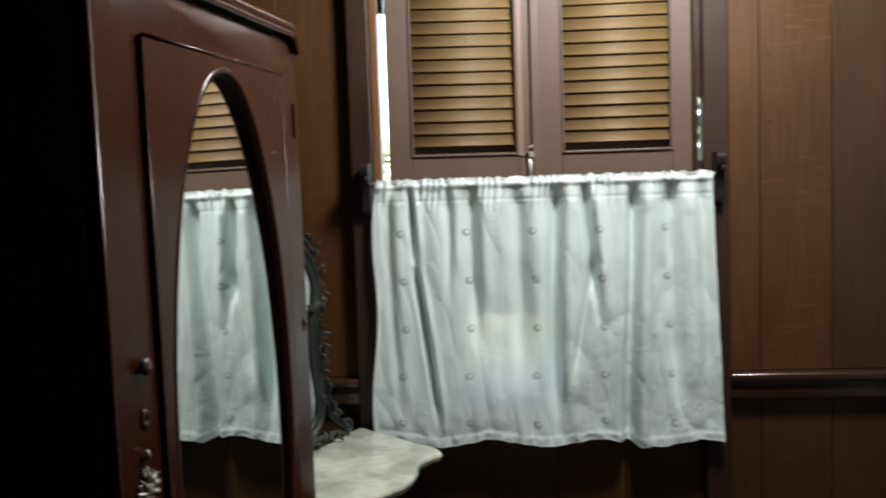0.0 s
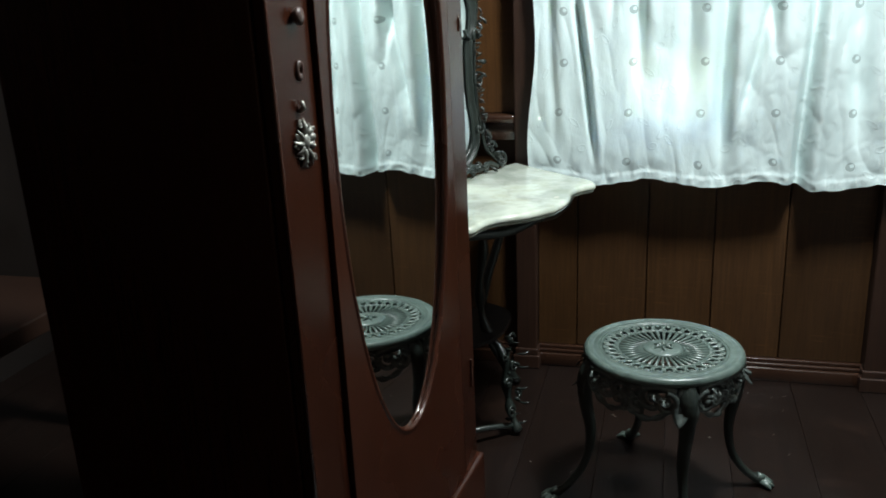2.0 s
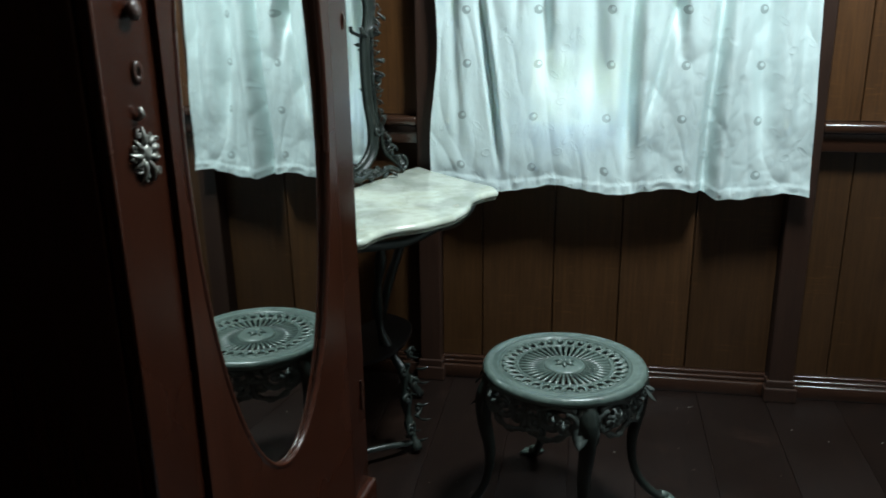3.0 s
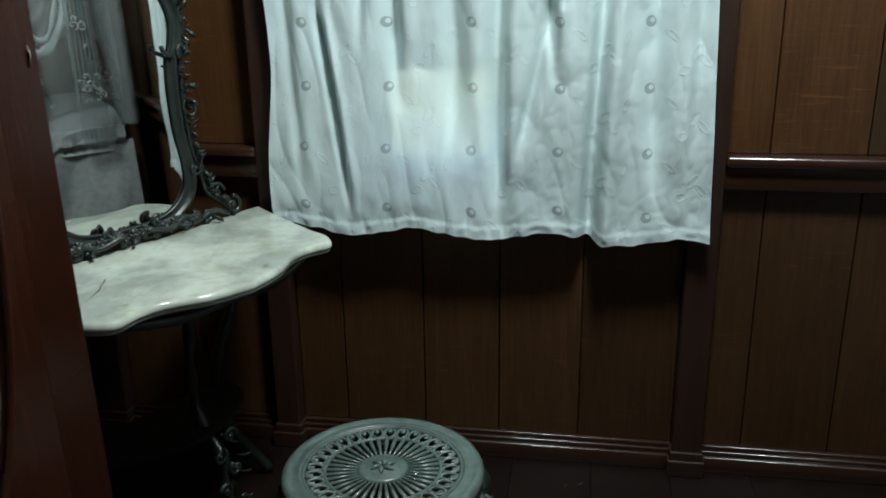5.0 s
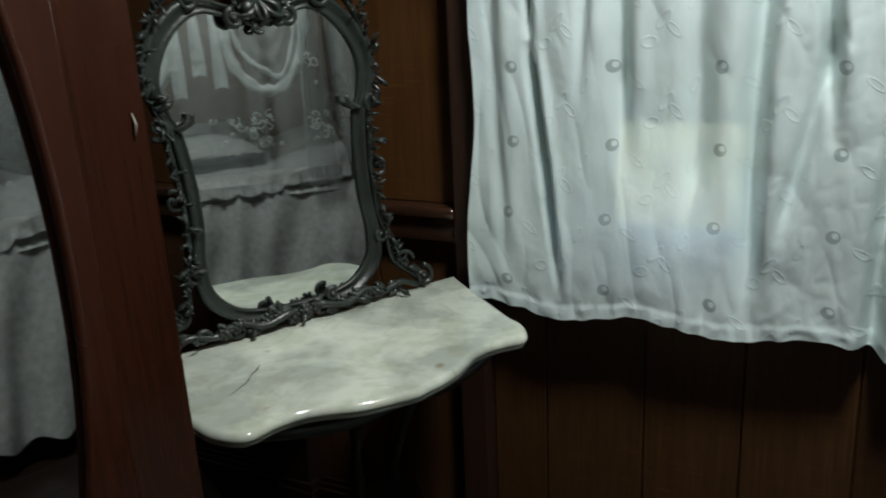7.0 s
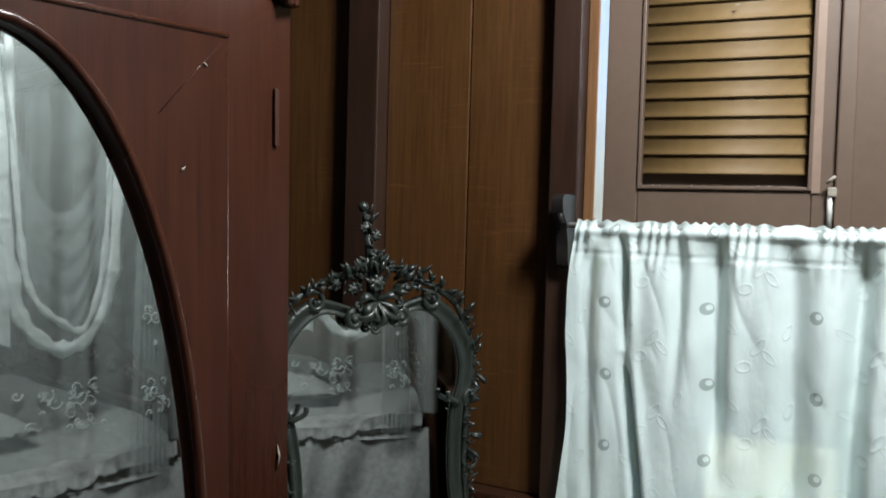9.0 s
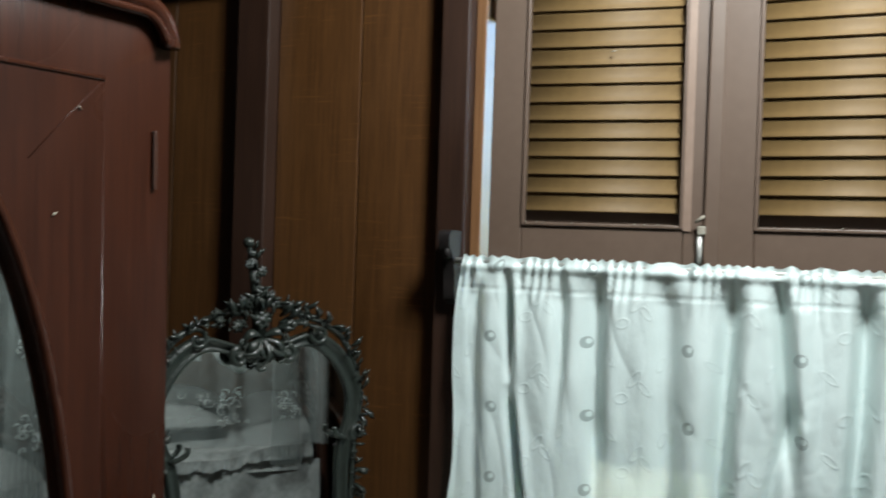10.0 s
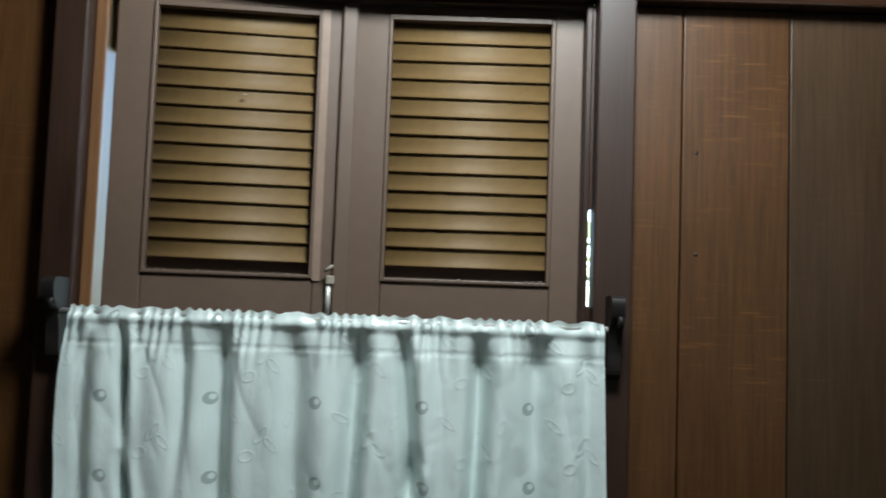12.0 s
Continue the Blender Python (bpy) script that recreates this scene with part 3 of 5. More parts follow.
# ---- console ----
console = thing("console_table", "marble-topped cast iron console table standing across the corner", "table", pose(0.194, -0.463, 0, 0, 0, 63.6))
half = [(0.43, 0.0), (0.40, -0.13), (0.352, -0.30), (0.340, -0.36), (0.30, -0.405), (0.24, -0.395), (0.18, -0.40), (0.10, -0.44), (0.0, -0.462)]
outl = [(p.x, p.y) for p in curve_pts([(x, y, 0) for x, y in half[2:]], 14)]
right = [half[0], half[1]] + outl
outline = right + [(-x, y) for x, y in reversed(right[:-1])]
slab = BM()
turns = [(Vector(outline[(i + 1) % len(outline)]) - Vector(outline[i - 1])).normalized() for i in range(len(outline))]
edge = [(0.0135, 0.777), (0.009, 0.7763), (0.0045, 0.7738), (0.0013, 0.7695), (0.0, 0.7645), (0.0015, 0.7598), (0.005, 0.7565), (0.0078, 0.7555), (0.0078, 0.7542), (0.0058, 0.7522), (0.0066, 0.7498), (0.0098, 0.7485), (0.02, 0.748)]
rings = [[slab.verts.new((x - d.y * -i_, y - d.x * i_, z)) for (x, y), d in zip(outline, turns)] for i_, z in edge]
for lo_, hi_ in zip(rings, rings[1:]):
    for i in range(len(outline)):
        q = (i + 1) % len(outline)
        slab.faces.new((lo_[i], lo_[q], hi_[q], hi_[i]))
slab.faces.new(rings[0]); slab.faces.new(rings[-1][::-1])
bmesh.ops.recalc_face_normals(slab, faces=slab.faces)
top = part("marble_top", slab, MARBLE, console, "white veined marble slab", 55)
STAIN = plain("brown_marble_stain", (0.2, 0.19, 0.13), (0.3, 0.29, 0.21), 0.3, 0, 60, 0.05)
part("crack", tube(BM(), [(-0.160, -0.168, 0.7768), (-0.176, -0.189, 0.7772), (-0.192, -0.201, 0.7772), (-0.213, -0.226, 0.7771), (-0.24, -0.243, 0.7769), (-0.266, -0.262, 0.7767)], [0.0005, 0.0016, 0.0009, 0.0014, 0.0007, 0.0004], 5), BLACK, top, "dark hairline crack in the marble")
for cx, cy, r in ((0.088, -0.405, 0.011), (-0.235, -0.345, 0.008), (-0.12, -0.12, 0.006)):
    spot = prism(BM(), [(cx + r * (1 + 0.3 * math.sin(3 * k + cx * 50)) * math.cos(k * 0.45), cy + 0.7 * r * (1 + 0.3 * math.cos(2 * k)) * math.sin(k * 0.45)) for k in range(14)], 0.7766, 0.7772)
    part("stain", spot, STAIN, top)

# raised moulding round the door panel, and its fittings
mb = BM()
for a, c in (((-0.285, 1.83), (0.285, 1.83)), ((0.285, 1.83), (0.285, 0.2)), ((0.285, 0.2), (-0.285, 0.2)), ((-0.285, 0.2), (-0.285, 1.83))):
    tube(mb, [(a[0], -0.0115, a[1]), (c[0], -0.0115, c[1])], 0.0035 if a[1] == c[1] else 0.0009, 6)
part("door_moulding", mb, MAHOGANY, door)
tb = BM()
tube(tb, [(-0.406, -0.001, 0.2), (-0.406, -0.001, 1.88)], 0.004, 8)
part("corner_bead", tb, MAHOGANY, wardrobe)
part("mitre_crack", tube(BM(), [(0.282, -0.0125, 1.825), (0.23, -0.0128, 1.775), (0.185, -0.0125, 1.727)], 0.0005, 6), MAHOGANY, door, "hairline crack at the mitred corner")
part("hinge", box(BM(), 0.366, 0.373, -0.008, -0.003, 1.7, 1.775, 0.001), DARK_WOOD, wardrobe, "dark metal hinge")
part("hinge", box(BM(), 0.366, 0.373, -0.008, -0.003, 0.4, 0.475, 0.001), DARK_WOOD, wardrobe, "dark metal hinge")
chip = BM()
tube(chip, [(0.376, -0.004, 1.30), (0.378, -0.006, 1.285), (0.374, -0.004, 1.265)], [0.001, 0.004, 0.001], 6, 0.4)
part("paint_chip", chip, CHIP, wardrobe, "pale chipped spot in the varnish")
kn = BM()
lathe(kn, [(0.0, 0.0), (0.008, 0.0), (0.007, 0.003), (0.013, 0.006), (0.0135, 0.010), (0.008, 0.0135), (0.0, 0.0145)], 20, pose(-0.333, -0.003, 1.346, 90))
part("knob", kn, DARK_WOOD, wardrobe, "small turned dark knob")
kh = lathe(BM(), [(0.0045, 0.0), (0.013, 0.0), (0.0125, 0.003), (0.009, 0.0045), (0.0045, 0.0035)], 20, pose(-0.333, -0.003, 1.268, 90) @ Matrix.Diagonal((0.8, 1.2, 1, 1)), close=True)
part("keyhole_plate", kh, DARK_WOOD, wardrobe)
def escutcheon(cx, cz):
    """A flat filigree plate of leaves round a boss, with a bail pin over it."""
    hd = lathe(BM(), [(0.0, 0.0), (0.014, 0.0), (0.013, 0.005), (0.006, 0.009), (0.0, 0.0095)], 16, pose(cx, -0.003, cz, 90))
    plate = part("escutcheon", hd, BRASS, wardrobe, "ornate cast metal handle plate")
    part("bail_pin", tube(BM(), [(cx - 0.004, -0.003, cz + 0.045), (cx - 0.005, -0.011, cz + 0.052), (cx - 0.006, -0.010, cz + 0.062)], [0.003, 0.005, 0.003], 6), BRASS, plate)
    for k, (ang, r) in enumerate(((90, 0.036), (48, 0.028), (8, 0.033), (-35, 0.03), (-72, 0.044), (-112, 0.04), (-150, 0.03), (172, 0.032), (132, 0.028))):
        a = math.radians(ang)
        ca, sa = math.cos(a), math.sin(a)
        leaf = tube(BM(), curve_pts([(cx + 0.008 * ca, -0.005, cz + 0.008 * sa), (cx + 0.6 * r * ca - 0.003 * sa, -0.0085, cz + 0.6 * r * sa + 0.003 * ca), (cx + r * ca, -0.005, cz + r * sa)], 4), [0.003, 0.0045, 0.0062, 0.0066, 0.0058, 0.005, 0.004, 0.003, 0.0012], 6, 0.6)
        scroll(leaf, (cx + 0.8 * r * math.cos(a + 0.35), cz + 0.8 * r * math.sin(a + 0.35)), 0.0065, 1.0, a, (-1) ** k, 0.002, -0.0065)
        part("petal", leaf, BRASS, plate)


# ---- leaves and scrolls of cast iron ----
def leaf_mesh(name, length, width, curl, material, lobes=0):
    n, rows = 6, []
    b = BM()
    for i in range(n + 1):
        t = i / n
        w = width * (math.sin(math.pi * min(1, t * 0.92 + 0.05)) ** 0.8) * (1 + (0.25 * math.sin(t * math.pi * 2 * lobes) if lobes else 0))
        y = -curl * math.sin(t * math.pi * 0.8)
        rows.append([b.verts.new((-w, y + 0.25 * w, t * length)), b.verts.new((0, y - 0.35 * w, t * length)), b.verts.new((w, y + 0.25 * w, t * length)), b.verts.new((0, y + 0.1 * w + 0.0015, t * length))])
    for p, q in zip(rows, rows[1:]):
        for k in range(4):
            f = b.faces.new((p[k], p[(k + 1) % 4], q[(k + 1) % 4], q[k]))
            f.smooth = True
    b.faces.new(rows[0][::-1]); b.faces.new(rows[-1])
    bmesh.ops.recalc_face_normals(b, faces=b.faces)
    me = bpy.data.meshes.new(name)
    b.to_mesh(me); b.free()
    me.materials.append(material)
    return me


def rosette(bm, c, r, petals=6):
    """A flower in one skin: a domed middle, a dip, then petals with notched tips."""
    x, y, z = c
    seg = petals * 6
    hoops = []
    for share, depth, notch in ((0.10, -0.62, 0.0), (0.24, -0.52, 0.0), (0.32, -0.28, 0.1), (0.62, -0.48, 0.3), (0.9, -0.3, 0.42), (1.0, -0.1, 0.45), (0.7, 0.05, 0.3)):
        row = []
        for k in range(seg):
            a = 2 * math.pi * k / seg + x * 9
            lobe = abs(math.cos(petals * math.pi * k / seg))
            rr = r * share * (1 - notch + notch * lobe ** 0.5)
            row.append(bm.verts.new((x + rr * math.cos(a), y + depth * r * (1 - 0.5 * notch * (1 - lobe)), z + rr * math.sin(a))))
        hoops.append(row)
    for p, q in zip(hoops, hoops[1:]):
        for k in range(seg):
            bm.faces.new((p[k], p[(k + 1) % seg], q[(k + 1) % seg], q[k])).smooth = True
    bm.faces.new(hoops[0][::-1]); bm.faces.new(hoops[-1])


def scroll(bm, c, r, turns, start, sense, thick, y=0.0, depth=0.0):
    """A spiral in the x, z plane, ending in a bead at its centre."""
    n = int(14 * turns) + 4
    pts, rad = [], []
    for i in range(n + 1):
        t = i / n
        rr = r * (1 - 0.8 * t)
        a = start + sense * turns * 2 * math.pi * t
        pts.append((c[0] + rr * math.cos(a), y + depth * t, c[1] + rr * math.sin(a)))
        rad.append(thick * (1 - 0.45 * t))
    tube(bm, pts, rad, 7)
    lathe(bm, [(0.0, -thick * 1.1), (thick * 0.9, -thick * 0.6), (thick * 1.1, 0), (thick * 0.9, thick * 0.6), (0.0, thick * 1.1)], 10, pose(c[0], y + depth, c[1]))


escutcheon(-0.338, 1.163)

IRON_WORN = plain("worn_iron", (0.035, 0.044, 0.04), (0.12, 0.14, 0.128), 0.4, 0.0, 120, 0.5, 0.6)
LEAF = leaf_mesh("leaf", 0.042, 0.0062, 0.012, IRON)
LEAF_BIG = leaf_mesh("leaf_broad", 0.05, 0.0095, 0.015, IRON, 2)
LEAF_PALE = leaf_mesh("apron_leaf", 0.06, 0.013, 0.018, IRON_WORN, 2)
LEAF_BUD = leaf_mesh("bud", 0.022, 0.006, 0.006, IRON)

rb = BM()
rosette(rb, (0, 0, 0), 0.03, 7)
bmesh.ops.recalc_face_normals(rb, faces=rb.faces)
ROSETTE = bpy.data.meshes.new("rosette")
rb.to_mesh(ROSETTE); rb.free()
ROSETTE.materials.append(IRON)

# ---- the console's legs ----
apron = BM()
for sx in (-1, 1):
    tube(apron, curve_pts([(sx * 0.36, -0.02, 0.74), (sx * 0.31, -0.2, 0.725), (sx * 0.27, -0.33, 0.735), (sx * 0.12, -0.38, 0.72), (0.0, -0.4, 0.735)], 6), 0.014, 8)
tube(apron, [(-0.36, -0.02, 0.735), (0.36, -0.02, 0.735)], 0.014, 8)
part("apron", apron, IRON, console)
leg = BM()
leg_pts = curve_pts([(0.04, -0.16, 0.735), (0.04, -0.17, 0.6), (0.04, -0.15, 0.46), (0.04, -0.17, 0.34), (0.04, -0.24, 0.26), (0.04, -0.25, 0.16), (0.04, -0.265, 0.08), (0.04, -0.29, 0.012)], 6)
tube(leg, leg_pts, [0.014 + 0.004 * math.sin(i * 1.1) for i in range(len(leg_pts))], 8)
part("front_leg", leg, IRON, console)
for sx in (-1, 1):
    bl = tube(BM(), curve_pts([(sx * 0.33, -0.03, 0.735), (sx * 0.3, -0.05, 0.6), (sx * 0.22, -0.04, 0.42), (sx * 0.2, -0.03, 0.28), (sx * 0.27, -0.05, 0.12), (sx * 0.33, -0.08, 0.012)], 6), 0.015, 8)
    part("back_leg", bl, IRON, console)
shelf = prism(BM(), [(p.x, p.y) for p in curve_pts([(0.24, -0.02, 0), (0.22, -0.13, 0), (0.12, -0.2, 0), (0.0, -0.23, 0), (-0.12, -0.2, 0), (-0.22, -0.13, 0), (-0.24, -0.02, 0)], 5)], 0.315, 0.327, 0.003)
# black instead of iron: shade under the marble put into the shelf's colour
part("lower_shelf", shelf, BLACK, console)
orn = BM()
for k, z in enumerate((0.31, 0.27, 0.225, 0.18, 0.135, 0.09)):
    scroll(orn, (0.04 + 0.02 * (-1) ** k, z), 0.02, 1.2, k, (-1) ** k, 0.006, -0.255 - 0.006 * k)
part("leg_scrollwork", orn, IRON, console)
st = tube(BM(), curve_pts([(0.04, -0.28, 0.03), (-0.1, -0.22, 0.05), (-0.33, -0.08, 0.03)], 6), 0.009, 7)
part("stretcher", st, IRON, console)
for k in range(16):
    z = 0.03 + 0.02 * k
    mesh_at("leaf", LEAF_BUD if k % 2 else LEAF, console, (0.04 + 0.012 * (-1) ** k, -0.27 + 0.02 * math.sin(k), z), (radians(50 + 15 * (k % 3)), radians(60 * (-1) ** k), 0))

# ---- the mirror on the console ----
vanity = thing("vanity_mirror", "ornate cast iron framed mirror standing on the marble console", "mirror", pose(0.194, -0.463, 0.777, 0, 0, 63.6) @ pose(0.015, -0.012, 0, -1.7))
Z0 = 0.777
LEAN = Matrix(((1, 0, -0.045, 0), (0, 1, 0, 0), (0, 0, 1, 0), (0, 0, 0, 1)))   # the old frame has gone out of square
half_glass = [(0.0, 1.385), (0.045, 1.40), (0.107, 1.418), (0.15, 1.402), (0.19, 1.36), (0.214, 1.30), (0.205, 1.24), (0.188, 1.2), (0.178, 1.11), (0.178, 1.02), (0.188, 0.94), (0.178, 0.88), (0.13, 0.835), (0.06, 0.82), (0.0, 0.817)]
ring = [(p.x, p.z - Z0) for p in curve_pts([(x, 0, z) for x, z in half_glass], 4)]
loop = ring + [(-x, z) for x, z in reversed(ring[1:-1])]
gl = BM()
gl.faces.new([gl.verts.new((x * 1.02, 0.0, z)) for x, z in loop])
bmesh.ops.transform(gl, matrix=LEAN, verts=gl.verts)
part("glass", gl, MIRROR, vanity, "mirror glass")
bk = upright(BM(), [(x * 1.05, z) for x, z in loop], 0.004, 0.012)
bmesh.ops.transform(bk, matrix=LEAN, verts=bk.verts)
part("backing", bk, BLACK, vanity)
fr = BM()
grow = lambda k: [(x * (1 + k / 0.19), 0.312 + (z - 0.312) * (1 + k / 0.32)) for x, z in loop]
# a dished band with a rolled rim outside and a thin bead at the glass
band = [(-0.002, -0.002), (-0.001, -0.007), (0.003, -0.0085), (0.006, -0.006), (0.011, -0.0055), (0.016, -0.008), (0.0195, -0.0135), (0.024, -0.015), (0.028, -0.012), (0.0295, -0.005), (0.0295, 0.004)]
hoops = [[fr.verts.new((x, y, z)) for x, z in grow(k)] for k, y in band]
for p, q in zip(hoops, hoops[1:]):
    for i in range(len(p)):
        f = fr.faces.new((p[i], p[(i + 1) % len(p)], q[(i + 1) % len(p)], q[i]))
        f.smooth = True
bmesh.ops.transform(fr, matrix=LEAN, verts=fr.verts)
part("frame", fr, IRON, vanity)
vine_half = [(0.318, 0.79), (0.28, 0.825), (0.242, 0.86), (0.233, 0.92), (0.218, 0.98), (0.214, 1.07), (0.218, 1.14), (0.226, 1.22), (0.245, 1.30), (0.226, 1.38), (0.195, 1.435), (0.13, 1.475), (0.06, 1.50), (0.0, 1.53)]
vine = BM()
vpts = [(p.x, p.z - Z0) for p in curve_pts([(x, 0, z) for x, z in vine_half], 6)]
for sx in (-1, 1):
    tube(vine, [(sx * x, -0.008, z) for x, z in vpts], 0.0075, 7)
    scroll(vine, (sx * 0.318, 0.028), 0.026, 1.3, math.pi / 2, -sx, 0.007, -0.012)
    scroll(vine, (sx * 0.268, 0.075), 0.026, 1.2, 0.0, sx, 0.006, -0.012)
    scroll(vine, (sx * 0.215, 0.15), 0.022, 1.1, 1.0, -sx, 0.006, -0.012)
    scroll(vine, (sx * 0.23, 0.30), 0.024, 1.2, 2.0, sx, 0.006, -0.012)
    scroll(vine, (sx * 0.235, 0.44), 0.022, 1.2, 4.0, -sx, 0.006, -0.014)
    scroll(vine, (sx * 0.055, 0.627), 0.019, 1.4, math.pi / 2, -sx, 0.008, -0.02)
    scroll(vine, (sx * 0.14, 0.665), 0.025, 1.2, 2.5, sx, 0.007, -0.012)
    scroll(vine, (sx * 0.07, 0.045), 0.016, 1.3, 1.0, sx, 0.007, -0.022)
    tube(vine, curve_pts([(sx * 0.2, -0.01, 0.43), (sx * 0.172, -0.02, 0.445), (sx * 0.168, -0.02, 0.46)], 4), 0.006, 6)
bmesh.ops.transform(vine, matrix=LEAN, verts=vine.verts)
part("vine_scrollwork", vine, IRON, vanity)
crest = BM()
ribs = []
for k, (ang, r) in enumerate(((-168, 0.052), (-148, 0.066), (-124, 0.056), (-100, 0.062), (-78, 0.05), (-52, 0.06), (-30, 0.068), (-8, 0.05))):
    ribs.append(BM())
    a = math.radians(ang)
    bend = 0.016 * (-1) ** k
    tube(ribs[-1], curve_pts([(0, -0.014, 0.665), (0.55 * r * math.cos(a) + bend * math.sin(a), -0.03, 0.665 + 0.55 * r * math.sin(a) - bend * math.cos(a)), (r * math.cos(a), -0.02, 0.665 + r * math.sin(a))], 4), [0.004, 0.006, 0.0085, 0.010, 0.0105, 0.0095, 0.0075, 0.005, 0.0025], 7, 0.6)
    scroll(ribs[-1], (0.95 * r * math.cos(a), 0.665 + 0.95 * r * math.sin(a)), 0.011, 1.1, a + 1.5, (-1) ** k, 0.0042, -0.022)
for x, z, r in ((0, 0.70, 0.03), (0.055, 0.69, 0.022), (-0.055, 0.69, 0.022), (0.03, 0.735, 0.022), (-0.03, 0.735, 0.022), (0, 0.755, 0.024), (0.095, 0.70, 0.02), (-0.095, 0.70, 0.02), (0.002, 0.80, 0.018), (-0.026, 0.815, 0.016), (-0.018, 0.838, 0.013)):
    mesh_at("rosette", ROSETTE, vanity, (x - 0.045 * z, -0.016, z), (0, x * 30, 0), (r / 0.042,) * 3)
tube(crest, [(0, -0.004, 0.66), (-0.006, -0.006, 0.76), (-0.02, -0.008, 0.85)], [0.016, 0.012, 0.006], 8)
lathe(crest, [(0, -0.012), (0.009, -0.008), (0.012, 0), (0.009, 0.008), (0, 0.012)], 12, pose(-0.021, -0.008, 0.858))
bmesh.ops.transform(crest, matrix=LEAN, verts=crest.verts)
crest_part = part("crest", crest, IRON, vanity, "pierced floral crest")
for rib in ribs:
    bmesh.ops.transform(rib, matrix=LEAN, verts=rib.verts)
    part("crest_leaf", rib, IRON, crest_part)
base = BM()
for k in range(13):
    x = -0.18 + 0.03 * k
    mesh_at("rosette", ROSETTE, vanity, (x, -0.022, 0.026 + 0.008 * math.sin(k * 2.1)), (0, k, 0), (0.6, 0.6, 0.6))
    mesh_at("leaf", LEAF_BUD if k % 3 else LEAF_BIG, vanity, (x * 1.3, -0.024, 0.022), (0.5, 1.2 * math.sin(k * 1.7) + (1.2 if x > 0 else -1.2), 0), (0.7, 0.7, 0.7))
    scroll(base, (x * 1.25, 0.024), 0.017, 1.2, k * 1.9, (-1) ** k, 0.0065, -0.018)
for sx in (-1, 1):
    tube(base, curve_pts([(sx * 0.03, -0.03, 0.035), (sx * 0.1, -0.03, 0.02), (sx * 0.15, -0.022, 0.036), (sx * 0.2, -0.02, 0.02), (sx * 0.25, -0.016, 0.03), (sx * 0.3, -0.01, 0.01)], 5), 0.0075, 7)
bmesh.ops.transform(base, matrix=LEAN, verts=base.verts)
part("base_rail", base, IRON, vanity)
rnd = random.Random(5)
for sx in (-1, 1):
    for i in range(2, len(vpts) - 1):
        x, z = vpts[i]
        dx, dz = vpts[i + 1][0] - vpts[i - 1][0], vpts[i + 1][1] - vpts[i - 1][1]
        for k in range(2):
            ang = math.atan2(dz, dx) - math.pi / 2 + rnd.uniform(-1.35, 1.35) + (math.pi if rnd.random() < 0.2 else 0)
            lx, lz = math.cos(ang) * sx, math.sin(ang)
            me = rnd.choice((LEAF, LEAF, LEAF_BIG, LEAF_BUD))
            sc = rnd.uniform(0.4, 0.75)
            mesh_at("leaf", me, vanity, (sx * x - 0.045 * z, -0.012 - rnd.uniform(0, 0.012), z), (rnd.uniform(-0.2, 0.7), math.atan2(lx, lz), 0), (sc, sc, sc))
for k in range(58):
    a = rnd.uniform(0.1, math.pi - 0.1)
    r = rnd.uniform(0.03, 0.13)
    sc = rnd.uniform(0.6, 1.0)
    mesh_at("leaf", rnd.choice((LEAF, LEAF_BIG, LEAF_BUD)), vanity, (r * math.cos(a) - 0.032, -0.018, 0.68 + 0.5 * r * math.sin(a)), (rnd.uniform(0, 0.9), math.pi / 2 - a + rnd.uniform(-0.6, 0.6), 0), (sc, sc, sc))
for k in range(9):
    a = rnd.uniform(-1.1, 1.1)
    mesh_at("leaf", rnd.choice((LEAF_BUD, LEAF)), vanity, (-0.038 - 0.002 * k, -0.014, 0.76 + 0.01 * k), (rnd.uniform(0.2, 0.8), a, 0), (0.7, 0.7, 0.7))

# ---- stool ----
stool = thing("stool", "round green painted cast iron stool with a pierced seat", "stool", pose(0.908, -0.803, 0, 0, 0, 18))
part("seat_rim", lathe(BM(), [(0.165, 0.42), (0.19, 0.414), (0.205, 0.418), (0.208, 0.428), (0.203, 0.437), (0.194, 0.44), (0.188, 0.4365), (0.176, 0.4365), (0.172, 0.4385), (0.165, 0.4375)], 72, close=True), SEAT_PAINT, stool, "smooth painted iron rim")
part("seat_ring", lathe(BM(), [(0.116, 0.426), (0.122, 0.426), (0.122, 0.435), (0.116, 0.435)], 56, close=True), SEAT_PAINT, stool)
part("seat_ring", lathe(BM(), [(0.159, 0.425), (0.166, 0.425), (0.166, 0.437), (0.159, 0.437)], 56, close=True), SEAT_PAINT, stool)
hub = lathe(BM(), [(0.0, 0.424), (0.05, 0.424), (0.053, 0.431), (0.048, 0.437), (0.04, 0.4345), (0.034, 0.438), (0.0, 0.4385)], 40)
part("seat_hub", hub, SEAT_PAINT, stool)
for k in range(6):
    a = k * math.pi / 3
    part("hub_petal", tube(BM(), [(0.004 * math.cos(a), 0.004 * math.sin(a), 0.439), (0.015 * math.cos(a + 0.2), 0.015 * math.sin(a + 0.2), 0.4415), (0.027 * math.cos(a + 0.3), 0.027 * math.sin(a + 0.3), 0.4385)], [0.004, 0.0055, 0.002], 6), SEAT_PAINT, stool)
spoke = part("spoke", tube(BM(), [(0.05, 0, 0.43), (0.118, 0, 0.43)], [0.0028, 0.0054], 6), SEAT_PAINT, stool)
for k in range(1, 40):
    mesh_at("spoke", spoke.data, stool, (0, 0, 0), (0, 0, 2 * math.pi * k / 40))
cur = BM()
